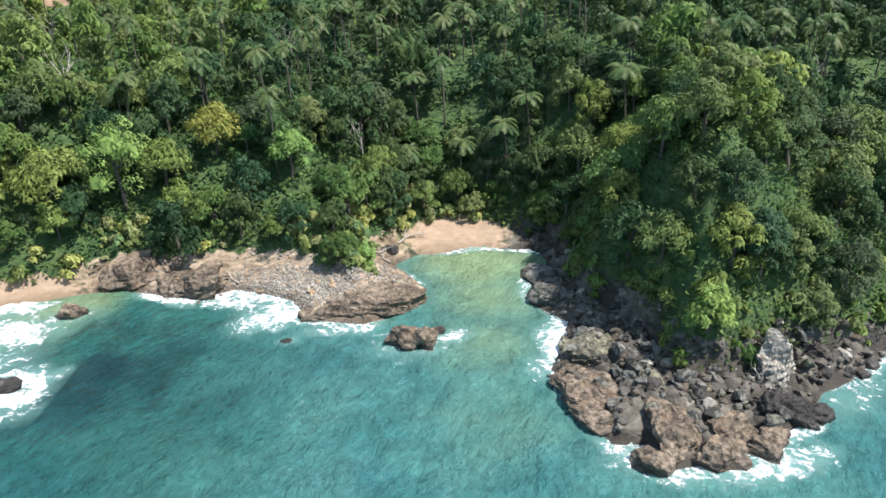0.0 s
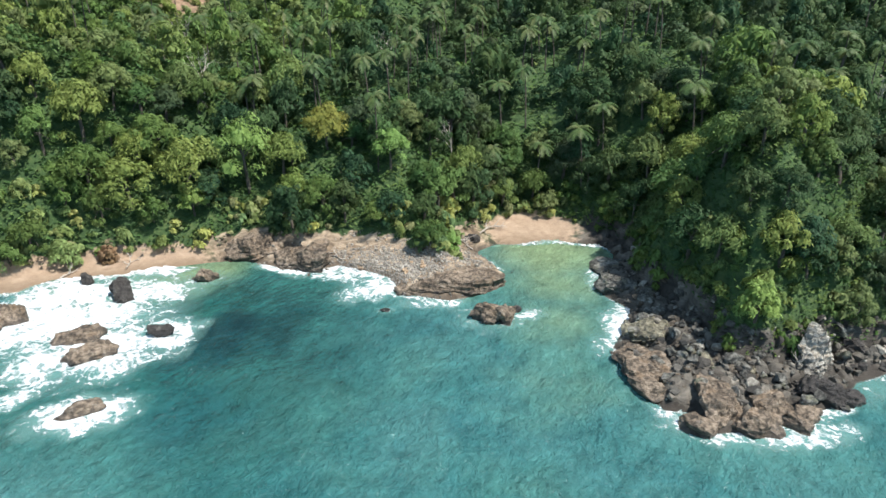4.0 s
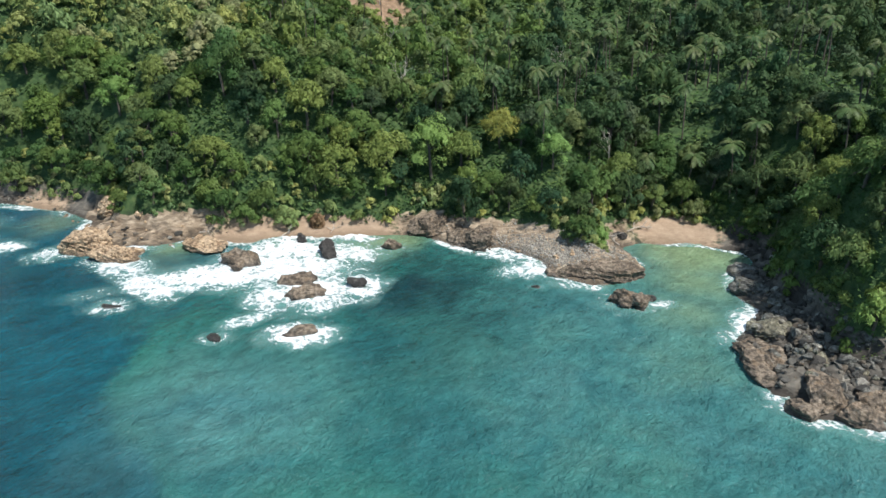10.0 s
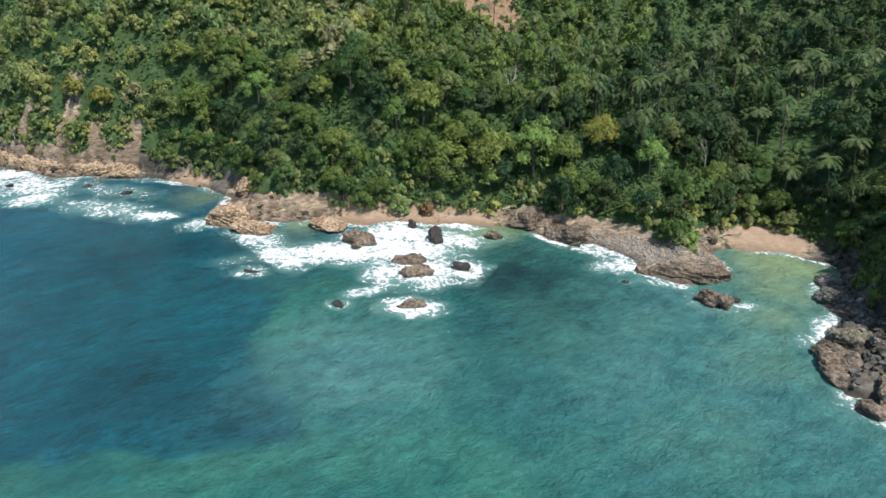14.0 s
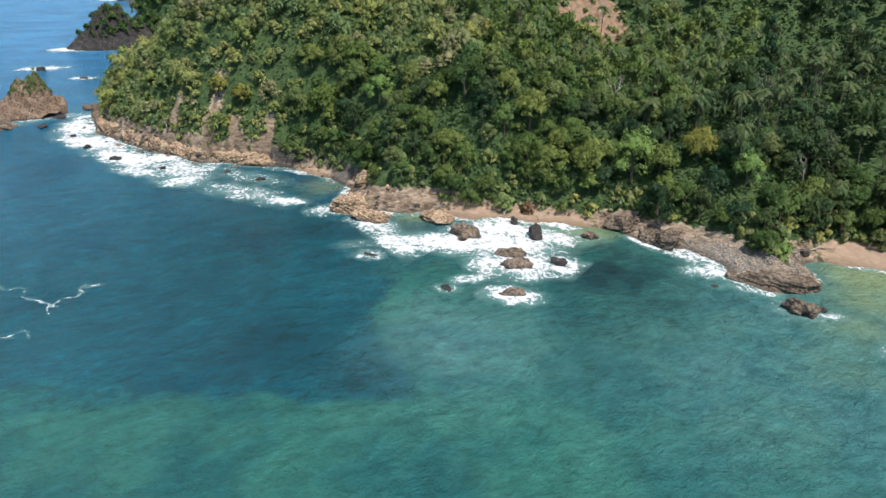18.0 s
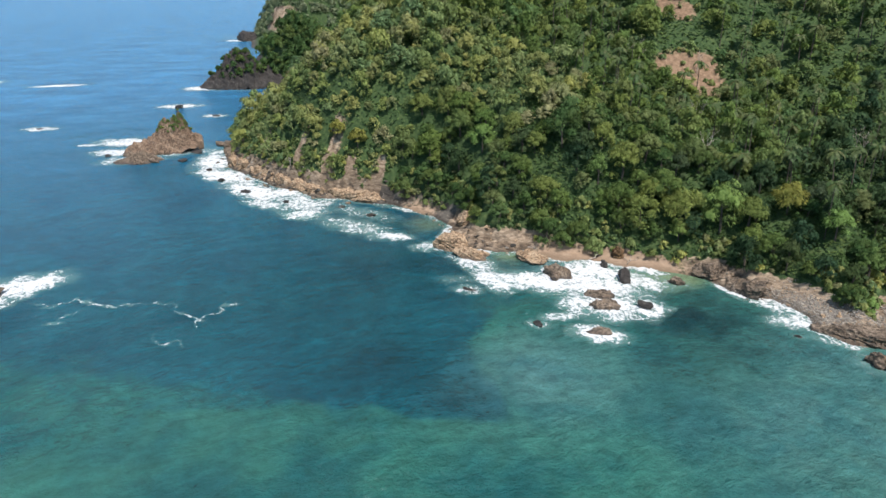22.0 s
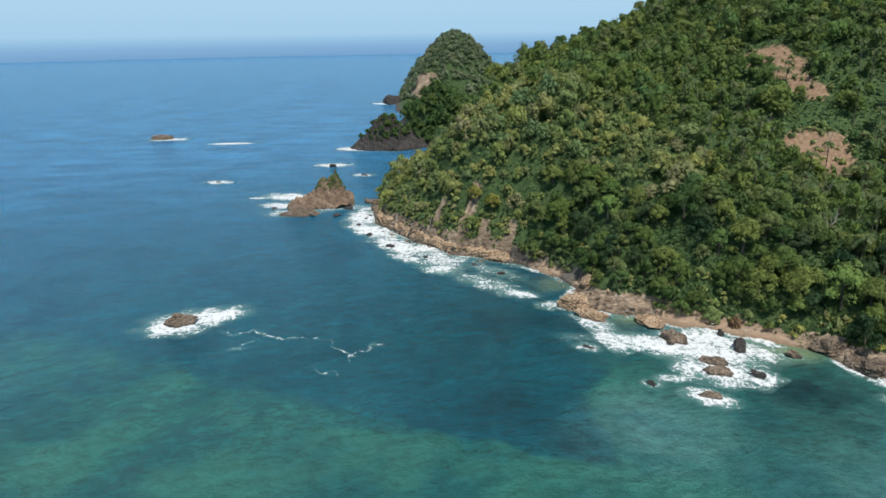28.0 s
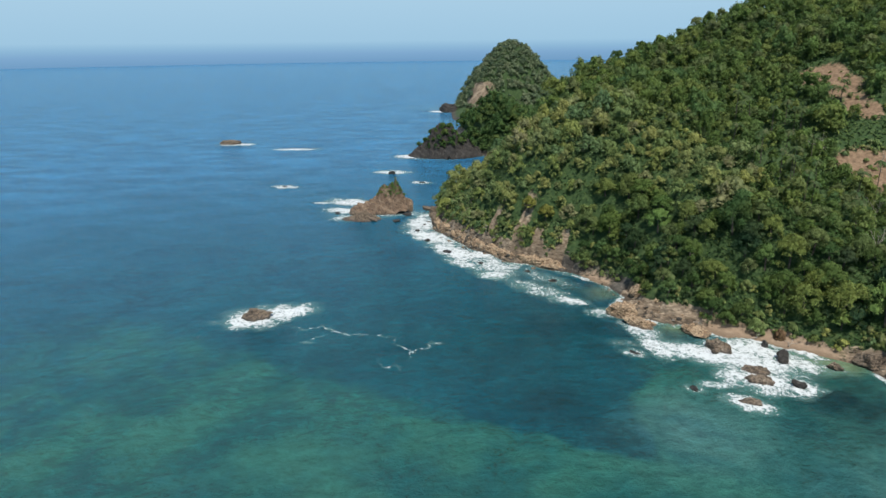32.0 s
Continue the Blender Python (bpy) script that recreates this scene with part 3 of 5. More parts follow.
def sea_fields(x, y):
    d = inland(x, y)
    edge = np.interp(y, (-143, -86, -60, -50, -35, -20, -5, 3, 12, 18, 26, 38, 60), (-290, -245, -185, -138, -119, -107, -88, -71, -63, -64, -82, -94, -97))
    milk = np.clip(0.5 + (x - edge + 3 * ripple(x, y, 9, 0.4)) / 13, 0, 1) * np.clip(1.1 + (x + 95) / 150, 0.35, 1) * np.clip((x + 420) / 160, 0, 1)
    # a thinner veil of silt reaching out towards the lone rock
    veil = 0.475 * (x + 123) - 0.88 * (y + 22) + 4 * ripple(x, y, 21, 0.7)
    milk = np.maximum(milk, 0.52 * np.clip(0.5 + veil / 22, 0, 1) * np.clip((x + 300) / 70, 0, 1))
    for cx, cy, s, k in ((-100, 62, 15, 0.5), (-150, 66, 12, 0.3), (-185, 78, 14, 0.45)):
        milk = np.maximum(milk, k * bell(x, y, cx, cy, s))
    shoal = np.zeros(x.shape)
    for cx, cy, s, k in SHOALS:
        shoal = np.maximum(shoal, k * bell(x, y, cx, cy, s))
    shoal = np.maximum(shoal, np.where(x > 14, 0.12, 0.42) * np.exp(np.minimum(d, 0) / 3.0))
    weed = np.zeros(x.shape)
    for cx, cy, s, k in WEEDS:
        weed = np.maximum(weed, k * bell(x, y, cx, cy, s))
    # share of painted haze, growing with distance over the sea
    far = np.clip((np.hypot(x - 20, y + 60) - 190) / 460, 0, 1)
    pale = np.clip((x + 62) / 45, 0, 1) * np.clip((y - 5) / 50, 0, 1)
    pale = np.maximum(0.85 * pale, 1.15 * bell(x, y, -66, 38, 17) * np.clip((x + 96 - 0.3 * np.abs(y - 38)) / 8, 0, 1))
    return dict(milk=milk, shoal=shoal, weed=weed, far=far, pale=pale)


def swell(x, y):
    """Low swell rolling in from the south-west."""
    near = np.clip(1.3 - np.hypot(x + 80, y - 20) / 600, 0, 1)
    return near * (0.16 * np.sin((0.8 * x + 0.6 * y) / 4.2 + 1.3 * np.sin(x / 31) + np.sin(y / 23)) + 0.10 * np.sin((0.3 * x + 0.95 * y) / 2.6 + 1.7 * np.sin(x / 17)))


def build_sea():
    far = np.array([420, 520, 700, 950, 1300, 1800, 2500, 3400, 4200, 4900.0])
    xs = np.concatenate([-far[::-1] - 250, np.arange(-660, -370, 6), np.arange(-370, 90, 2.2), np.arange(90, 400, 12), far])
    xs = np.clip(xs, -4900, 4900)
    ys = np.concatenate([-far[::-1], np.arange(-410, -130, 10), np.arange(-130, 140, 2.2), np.arange(140, 400, 12), far])
    x, y, f = sheet(np.unique(xs), np.unique(ys))
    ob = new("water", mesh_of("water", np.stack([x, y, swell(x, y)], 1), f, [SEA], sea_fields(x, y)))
    tagged(ob, "rippled sea, milky turquoise near shore and deep blue offshore", "sea", kind="structure")
    # added glowing ring that stands in for the distance and low sky
    n = 128
    t = np.arange(n) * 2 * math.pi / n
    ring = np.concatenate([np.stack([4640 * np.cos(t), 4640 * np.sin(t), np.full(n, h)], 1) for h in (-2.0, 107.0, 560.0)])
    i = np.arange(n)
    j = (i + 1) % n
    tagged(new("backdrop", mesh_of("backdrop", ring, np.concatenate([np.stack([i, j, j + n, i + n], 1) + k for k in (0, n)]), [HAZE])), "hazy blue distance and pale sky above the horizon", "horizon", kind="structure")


build_sea()


# ---------------------------------------------------------------- rocks
ICO = {}


def ico(level):
    if level not in ICO:
        bm = bmesh.new()
        bmesh.ops.create_icosphere(bm, subdivisions=level, radius=1.0)
        ICO[level] = (np.array([v.co[:] for v in bm.verts]), np.array([[v.index for v in f.verts] for f in bm.faces]))
        bm.free()
    return ICO[level]


def rocky(level, size, seed, rough=0.28, block=0.5, mat=None):
    """A weathered rock: a block-and-ball mix, cut by planes, ledged and pitted in metres. Its foot lies below z = 0."""
    v, f = ico(level)
    r = rng(seed)
    p = v.copy()
    cube = p / np.abs(p).max(1, keepdims=True)
    p = p * (1 - block * 0.5) + cube * block * 0.42
    for k in range(12):
        way = r.normal(size=3)
        way[2] *= 0.7
        way /= np.linalg.norm(way)
        over = p @ way - r.uniform(0.45, 0.85)
        p -= np.maximum(over, 0)[:, None] * way * 0.92
    off = r.uniform(-50, 50, 3)
    n1 = np.array([noise.noise(Vector(q * 1.5 + off)) for q in p])
    out = p / np.maximum(np.linalg.norm(p, axis=1, keepdims=True), 1e-6)
    p = p * (1 + rough * 0.9 * n1)[:, None] * np.array(size) / 2
    if level > 3:
        span = min(size)
        grain = max(1.0, span / 9)
        big = np.array([noise.ridged_multi_fractal(Vector(q * 0.30 / grain + off), 0.8, 2.2, 5, 0.9, 2.0) for q in p]) - 0.9
        cell = np.array([noise.voronoi(Vector(q * 0.42 / grain + off))[0][0] for q in p])
        fine = np.array([noise.noise(Vector(q * 1.5 / grain - off)) for q in p])
        pit = np.array([noise.voronoi(Vector(q * 1.25 / grain - off))[0][0] for q in p])
        bed = np.array([0.35 * math.cos(seed), 0.35 * math.sin(seed), 0.87])
        layer = np.modf(np.abs(p @ bed / (0.95 * grain) + 0.5 * n1 + 40.0))[0]
        ledge = np.where(layer < 0.78, layer / 0.78, (1 - layer) / 0.22) - 0.5
        p += out * (np.minimum(0.16 * span, 0.95 * grain) * (0.72 * big + 0.5 * (cell - 0.45) + 0.34 * ledge + 0.28 * fine + 0.3 * (pit - 0.45)))[:, None]
    return mesh_of("rock", p, f, [mat], smooth=False)


def set_rock(name, x, y, sx, sy, sz, turn, seed, mat, label, category="rock", level=4, sink=0.35, z=None, group="", rough=0.28, block=0.5, lean=0.0):
    """A rock of the given width, depth and full height; sink: the share of its height below its foot."""
    ob = new(name, rocky(level, (sx, sy, sz), seed, rough, block, mat))
    base = 0.0 if z is None else z
    ob.matrix_world = pose(x, y, base + sz * (0.5 - sink), lean, 0, turn)
    return tagged(ob, label, category, group)


SEA_ROCKS = (
    # x, y, width, depth, height, turn, seed, material, label
    (-6.8, 96.0, 8.5, 6.4, 6.2, -8, 11, ROCK_BROWN, "low rugged brown islet rock wet with spray"),
    (-3.0, 95.6, 6.0, 5.4, 4.6, 30, 12, ROCK_BROWN, "rugged brown rock joined to the islet"),
    (-1.0, 99.0, 2.4, 1.8, 1.8, 30, 43, ROCK_DARK, "small dark rock beside the islet"),
    (-66.5, 107.0, 6.8, 5.4, 4.6, 12, 13, ROCK_BROWN, "rounded brown boulder standing in the shallows"),
    (-80.5, 98.5, 3.8, 7.4, 4.4, 28, 14, ROCK_DARK, "long dark leaning boulder at the beach edge"),
    (-90.8, 103.0, 3.8, 5.0, 3.6, 15, 15, ROCK_DARK, "dark upright boulder on the wet sand"),
    (-99.0, 88.0, 10.5, 7.6, 4.6, 22, 16, ROCK_BROWN, "broad brown rock awash in white surf"),
    (-97.0, 82.5, 3.0, 2.6, 2.0, 0, 17, ROCK_BROWN, "small brown rock at the foot of a broad one"),
    (-79.0, 82.0, 8.0, 5.6, 3.4, 30, 18, ROCK_BROWN, "brown reef rock with surf washing over it"),
    (-75.5, 76.0, 9.0, 5.4, 3.2, 30, 19, ROCK_BROWN, "flat reef rock streaming with foam"),
    (-65.5, 85.0, 4.6, 3.6, 2.4, 10, 20, ROCK_DARK, "small black rock breaking the surf"),
    (-67.5, 61.5, 7.0, 4.2, 2.0, 26, 21, ROCK_BROWN, "low reef rock barely above the water"),
    (-83.0, 54.5, 3.0, 2.4, 0.9, 0, 22, ROCK_DARK, "dark reef tip just under the foam"),
    (-26.0, 97.0, 2.6, 2.0, 0.8, 0, 23, ROCK_DARK, "dark awash rock off the pebble beach"),
    (-223.0, -50.0, 17.0, 10.5, 6.6, 40, 24, ROCK_BROWN, "lone brown sea rock ringed with foam"),
    (-764.0, 80.0, 30.0, 12.0, 8.0, 58, 25, ROCK_BROWN, "flat far sea rock with a white waterline"),
    (-484.0, 50.0, 7.0, 4.0, 1.2, 50, 26, ROCK_DARK, "dark reef just breaking the surface"),
    (-487.0, 148.0, 9.0, 5.0, 4.5, 50, 27, ROCK_DARK, "small black rock in breakers behind the crag"),
    (-437.0, 150.0, 7.0, 4.0, 2.4, 40, 28, ROCK_DARK, "low black rock behind the sea crag"),
    (-352.0, 106.5, 9.0, 6.0, 5.0, 30, 29, ROCK_BROWN, "brown rock between crag and headland"),
    (-344.0, 62.0, 9.0, 5.0, 3.6, 20, 31, ROCK_BROWN, "brown skerry beside the sea crag"),
    (-334.0, 74.0, 6.0, 4.0, 2.6, 70, 32, ROCK_DARK, "black rock in the channel"),
    (-346.0, 88.0, 10.0, 4.0, 2.6, 20, 33, ROCK_DARK, "low black reef in the channel"),
    (-366.0, 58.0, 7.0, 5.0, 4.0, 10, 34, ROCK_BROWN, "small brown rock in the surf by the crag"),
    (-376.0, 50.0, 5.0, 3.0, 2.2, 10, 35, ROCK_DARK, "black rock awash beyond the crag"),
    (-284.0, 68.0, 4.0, 3.0, 2.6, 10, 36, ROCK_DARK, "black boulder in the surf under the cliff"),
    (-258.0, 66.0, 5.0, 3.2, 2.4, 30, 37, ROCK_DARK, "dark rounded boulder in the white surf"),
    (-306.0, 74.0, 4.0, 3.0, 2.4, 50, 38, ROCK_DARK, "black boulder near the headland tip"),
    (-232.0, 70.0, 5.0, 3.0, 1.8, 15, 39, ROCK_DARK, "flat black rock in the wash"),
    (-208.0, 82.0, 5.0, 3.0, 1.6, 60, 40, ROCK_DARK, "dark flat rock off the cliff beach"),
    (-190.0, 84.0, 6.0, 3.4, 1.5, 20, 41, ROCK_DARK, "dark reef rock off the small beach"),
    (-112.5, 58.0, 5.0, 3.0, 1.4, 20, 42, ROCK_DARK, "dark reef rock under churning foam"),
)
for x, y, sx, sy, sz, turn, seed, mat, label in SEA_ROCKS:
    if -105 < x < -60 and y < 100:
        sx, sy, sz = sx * 1.25, sy * 1.2, sz * 1.2
    set_rock("sea_rock", x, y, sx, sy, sz, turn, seed, mat, label, group="rocks in the sea")

OUTCROPS = (
    # the big shoulders of rock that the shore is made of
    ("rock_outcrop", -13.0, 108.0, 25.0, 10.0, 6.0, 24, 51, ROCK_BROWN, "long brown rock slab running into the cove", 0.45),
    ("rock_outcrop", -23.0, 104.5, 10.0, 5.0, 3.2, 10, 52, ROCK_BROWN, "low wet brown ledge in the surf", 0.5),
    ("rock_outcrop", -49.0, 116.5, 19.0, 11.0, 9.6, -10, 53, ROCK_BROWN, "rounded tan-brown rock shoulder above the waterline", 0.42),
    ("rock_outcrop", -60.0, 119.5, 16.0, 10.0, 9.0, 15, 54, ROCK_BROWN, "brown rock shoulder with a dark undercut foot", 0.42),
    ("rock_outcrop", -11.0, 130.0, 7.0, 6.0, 6.0, 40, 55, ROCK_DARK, "dark rock at the mouth of the sandy cove", 0.4),
    ("rock_outcrop", -142.0, 81.5, 18.0, 10.0, 9.6, 38, 56, ROCK_TAN, "pale tan rock ridge facing the breakers", 0.42),
    ("rock_outcrop", -131.5, 80.0, 17.0, 8.0, 6.2, 15, 57, ROCK_TAN, "low tan rock ledge washed by surf", 0.45),
    ("rock_outcrop", -115.0, 92.0, 18.0, 8.0, 6.0, -8, 58, ROCK_TAN, "long low orange-brown rock on the beach", 0.4),
    ("rock_outcrop", -152.0, 99.5, 9.0, 7.0, 11.0, 0, 59, ROCK_TAN, "upright tan rock block against the trees", 0.35),
    ("rock_outcrop", -141.0, 98.0, 14.0, 7.0, 5.0, 20, 60, ROCK_TAN, "broken tan rock shelf below the trees", 0.45),
    ("rock_outcrop", -127.0, 101.5, 9.0, 5.0, 6.0, 10, 61, ROCK_PALE, "pale rock face under overhanging trees", 0.4),
    ("rock_outcrop", 20.5, 117.0, 11.0, 14.0, 4.0, -20, 62, ROCK_GREY, "dark grey rock shelf edging the cove", 0.5),
    ("rock_outcrop", 20.0, 110.0, 11.0, 8.0, 4.2, 15, 63, ROCK_GREY, "grey rock ledge with a wet black edge", 0.45),
    ("rock_outcrop", 25.5, 103.0, 10.0, 9.0, 5.0, 30, 64, ROCK_GREY, "smooth grey rock dome on the point", 0.45),
    ("rock_outcrop", 23.0, 90.0, 11.0, 11.0, 5.0, 10, 65, ROCK_OLIVE, "olive-brown rock slab on the rocky point", 0.45),
    ("rock_outcrop", 21.0, 80.0, 9.0, 13.0, 4.6, 24, 66, ROCK_BROWN, "brown rock flank sloping into the sea", 0.48),
    ("rock_outcrop", 30.0, 71.0, 11.0, 10.0, 5.4, 10, 67, ROCK_BROWN, "rugged brown rock at the tip of the point", 0.45),
    ("rock_outcrop", 37.5, 72.5, 10.0, 8.0, 4.8, -14, 68, ROCK_BROWN, "brown jagged rock at the water's edge", 0.45),
    ("rock_outcrop", 46.5, 76.0, 12.0, 8.0, 5.4, 20, 69, ROCK_DARK, "dark sloping rock slab reaching into the sea", 0.42),
    ("rock_outcrop", 45.5, 83.0, 8.0, 8.0, 7.0, 15, 70, ROCK_GREY, "grey rock block below the trees", 0.4),
    ("rock_outcrop", 47.5, 83.0, 10.0, 6.0, 12.0, 20, 71, ROCK_PALE, "pale bare rock face under the forest edge", 0.35),
    ("rock_outcrop", 56.0, 88.0, 9.0, 7.0, 6.0, 10, 72, ROCK_DARK, "black rock at the back of the point", 0.4),
    ("rock_outcrop", 66.0, 93.0, 10.0, 8.0, 6.0, 40, 73, ROCK_DARK, "black rock shore beyond the point", 0.4),
    ("rock_outcrop", 26.5, 66.5, 7.0, 5.0, 3.6, 20, 74, ROCK_BROWN, "rusty pitted rock at the tip of the point", 0.45),
    ("rock_outcrop", 34.0, 66.8, 9.0, 5.0, 4.0, 6, 75, ROCK_BROWN, "rugged rust-brown ledge lapped by white wash", 0.45),
    ("rock_outcrop", 41.5, 69.0, 8.0, 5.0, 3.6, 28, 76, ROCK_BROWN, "brown broken ledge above the surf", 0.45),
    ("rock_outcrop", 18.5, 84.5, 6.0, 7.0, 3.4, 10, 77, ROCK_BROWN, "brown pitted rock edge with black foot", 0.45),
    ("rock_outcrop", 19.5, 76.0, 5.0, 8.0, 3.4, 30, 78, ROCK_BROWN, "brown rock rib above a narrow inlet", 0.45),
    ("rock_outcrop", 36.0, 79.0, 8.0, 7.0, 4.4, 40, 79, ROCK_OLIVE, "smooth grey slab among loose stones", 0.42),
    ("rock_outcrop", 29.0, 82.0, 8.0, 8.0, 4.6, -20, 80, ROCK_OLIVE, "cracked grey slab with olive stains", 0.42),
    ("rock_outcrop", 50.0, 75.0, 9.0, 5.0, 5.0, 40, 81, ROCK_DARK, "dark wet slab sloping into the sea", 0.45),
)
CLIFFS = (
    (-206, 97, 12, 7, 8, 30, 91), (-218, 92, 13, 7, 11, 25, 92), (-231, 87, 12, 7, 9, 10, 93), (-243, 85.5, 13, 7, 13, 0, 94), (-256, 85, 13, 7, 11, -5, 95),
    (-269, 86, 12, 7, 13, 5, 96), (-281, 86.5, 13, 7, 10, 0, 97), (-294, 87.5, 13, 8, 14, 5, 98), (-307, 90, 13, 8, 15, -25, 99), (-320, 96, 14, 9, 16, -35, 100), (-335, 103, 13, 9, 12, -30, 101),
)
for x, y, sx, sy, sz, turn, seed in CLIFFS:
    set_rock("cliff_rock", x, y, sx * 1.5, sy * 0.95, sz * (0.62 + 0.3 * (seed % 2)), turn, seed, ROCK_TAN if seed < 100 else ROCK_BROWN, "tan weathered cliff face below the headland forest", "cliff", sink=0.35, rough=0.34, block=0.7, level=5, group="cliff faces of the headland")
for name, x, y, sx, sy, sz, turn, seed, mat, label, sink in OUTCROPS:
    if x > 15:
        sx, sy, sz, sink = sx * 1.12, sy * 1.12, sz * 1.1, sink - 0.06
    set_rock(name, x, y, sx, sy, sz, turn, seed, mat, label, "rock", sink=sink, rough=0.34, block=0.62, level=5 if sx > 8 else 4)


CRAGS = {}


def crag(name, x, y, length, width, height, turn, seed, mat, label, category, peak=0.2, group=""):
    """A crag rising out of the sea: a broken ridge with gullies and tilted beds; peak: where its top stands along it (-1 to 1)."""
    u, v, f = sheet(np.linspace(-1.05, 1.05, 92), np.linspace(-1.05, 1.05, 80))
    off = Vector(rng(seed).uniform(-40, 40, 3))
    px, py = u * length / 2, v * width / 2
    k = 1.0 / max(height, 9.0)

    def rough(scale, shift):
        return np.array([noise.fractal(Vector((a * scale * k, b * scale * k, shift)) + off, 0.9, 2.1, 5) for a, b in zip(px, py)])

    u, v = u + 0.16 * rough(1.6, 0.0), v + 0.22 * rough(1.6, 7.0)
    slope = np.clip(np.where(u > peak, (u - peak) / (1 - peak), (peak - u) / (1 + peak)), 0, 1.2)
    ridge = np.clip(1 - slope ** 0.95, 0, 1) * (1 + 0.22 * np.sin(u * 7 + seed) * np.clip(slope * 3, 0, 1))
    body = ridge * np.clip(1 - (np.abs(v) / np.maximum(1 - 0.45 * slope, 0.05)) ** 1.15, 0, 1)
    cell, crack = stones(px + 0.3 * py, py, 0.22 * height, seed)
    small, joint = stones(px, py + 0.4 * px, 0.09 * height, seed + 2)
    z = height * body ** 0.85 * (1 + 0.20 * rough(4.0, 3.0) + 0.15 * (cell - 0.5) + 0.10 * (small - 0.5)) - height * body ** 0.5 * (0.05 * crack + 0.025 * joint)
    z += 0.028 * height * np.sin((z + 0.35 * px - 0.2 * py) * 48 * k + 2 * rough(3.0, 9.0)) * np.clip(body * 4, 0, 1)
    z = np.where(body > 0.02, z, -1.5)
    px, py = px + 0.03 * height * rough(6.0, 20.0), py + 0.03 * height * rough(6.0, 30.0)
    f, got = kept(f, np.hypot(px * 2 / length, py * 2 / width) < 1.08, px, py, z)
    p = np.stack(got, 1)
    ob = new(name, mesh_of(name, p, f, [mat], smooth=False))
    ob.matrix_world = pose(x, y, -0.3, 0, 0, turn)
    c, s = math.cos(radians(turn)), math.sin(radians(turn))
    CRAGS[label] = np.stack([x + p[:, 0] * c - p[:, 1] * s, y + p[:, 0] * s + p[:, 1] * c, p[:, 2] - 0.3], 1)
    return tagged(ob, label, category, group)


CRAG = "pointed orange-brown sea crag with shrubs near its top"
ISLET = "dark rocky islet with bushes at the foot of the far hill"
crag("sea_crag", -366, 78, 42, 27, 21.5, 58, 7, ROCK_RUST, CRAG, "sea crag", 0.55)
crag("sea_rock", -352, 58, 26, 16, 6.5, 50, 8, ROCK_BROWN, "low brown skerry at the foot of the sea crag", "rock", 0.1, "rocks in the sea")
crag("rocky_islet", -546, 240, 74, 46, 34, 62, 9, ROCK_DARK, ISLET, "islet", -0.05)
set_rock("sea_rock", -945, 488, 40, 26, 26, 30, 82, ROCK_DARK, "dark rock below the far cone-shaped hill", level=4, sink=0.45, group="rocks in the sea")


def build_boulders():
    """Loose boulders over the rocky point and under the cliffs, out of a few shapes."""
    r = rng(5)
    grey = [rocky(3, (1.9, 1.6, 1.4), 200 + i, 0.3, 0.75, ROCK_GREY) for i in range(9)]
    black = [rocky(3, (1.9, 1.6, 1.4), 220 + i, 0.3, 0.7, ROCK_DARK) for i in range(3)]
    brown = [rocky(3, (1.9, 1.5, 1.2), 230 + i, 0.3, 0.7, ROCK_BROWN) for i in range(3)]
    tan = [rocky(3, (1.9, 1.5, 1.2), 240 + i, 0.3, 0.7, ROCK_TAN) for i in range(3)]
    fields = (
        # count, centre, spread, smallest, largest, shapes, label, group
        (120, 37, 82, 9, 6.5, 0.45, 1.6, grey, "grey angular boulder on the rocky point", "boulders on the rocky point"),
        (45, 29, 95, 6, 6, 0.4, 1.2, grey, "dark grey boulder below the forest edge", "boulders on the rocky point"),
        (26, 60, 86, 7, 4, 0.6, 1.7, black, "wet black boulder at the back of the point", "black boulders behind the point"),
        (10, 24, 126, 4, 5, 0.5, 1.2, black, "black stone at the dark end of the cove", "stones by the cove"),
        (20, -24, 117, 12, 5, 0.4, 1.1, tan, "pale loose stone above the pebble beach", "stones on the pebble beach"),
        (10, -46, 110, 8, 3, 0.5, 1.1, brown, "brown stone in the surf line", "stones in the surf line"),
        (22, -138, 94, 14, 5, 0.5, 1.5, tan, "tan broken boulder on the rock shelf", "boulders on the tan shelf"),
        (26, -262, 82, 34, 3, 0.7, 2.0, tan, "tan boulder fallen from the cliff", "boulders under the cliff"),
        (14, -275, 75, 32, 5, 0.6, 1.6, black, "black boulder in the white wash under the cliff", "boulders in the wash"),
        (6, -318, 86, 8, 5, 0.8, 2.2, brown, "brown boulder at the headland tip", "boulders at the headland tip"),
    )
    for count, cx, cy, sx, sy, small, large, shapes, label, group in fields:
        made = 0
        while made < count:
            x, y = cx + r.normal() * sx, cy + r.normal() * sy
            z, d, up, cover = terrain(np.array([x]), np.array([y]))
            if up[0] > 3 or d[0] < (-0.8 if cx > 0 else -5) or cover["sand"][0] > 0.75:
                if r.random() < 0.97:
                    continue
                made += 1
                continue
            made += 1
            s = small + (large - small) * r.random() ** 2
            ob = new("boulder", shapes[r.integers(len(shapes))])
            lift = max(z[0], -0.4)
            if cx == 37:
                lift += 0.5 * s
            ob.matrix_world = pose(x, y, lift + 0.22 * s, *r.uniform(-25, 25, 2), r.uniform(0, 360)) @ Matrix.Diagonal((s * r.uniform(0.8, 1.3), s, s * r.uniform(0.75, 1.1), 1))
            tagged(ob, label, "boulder", group)


build_boulders()


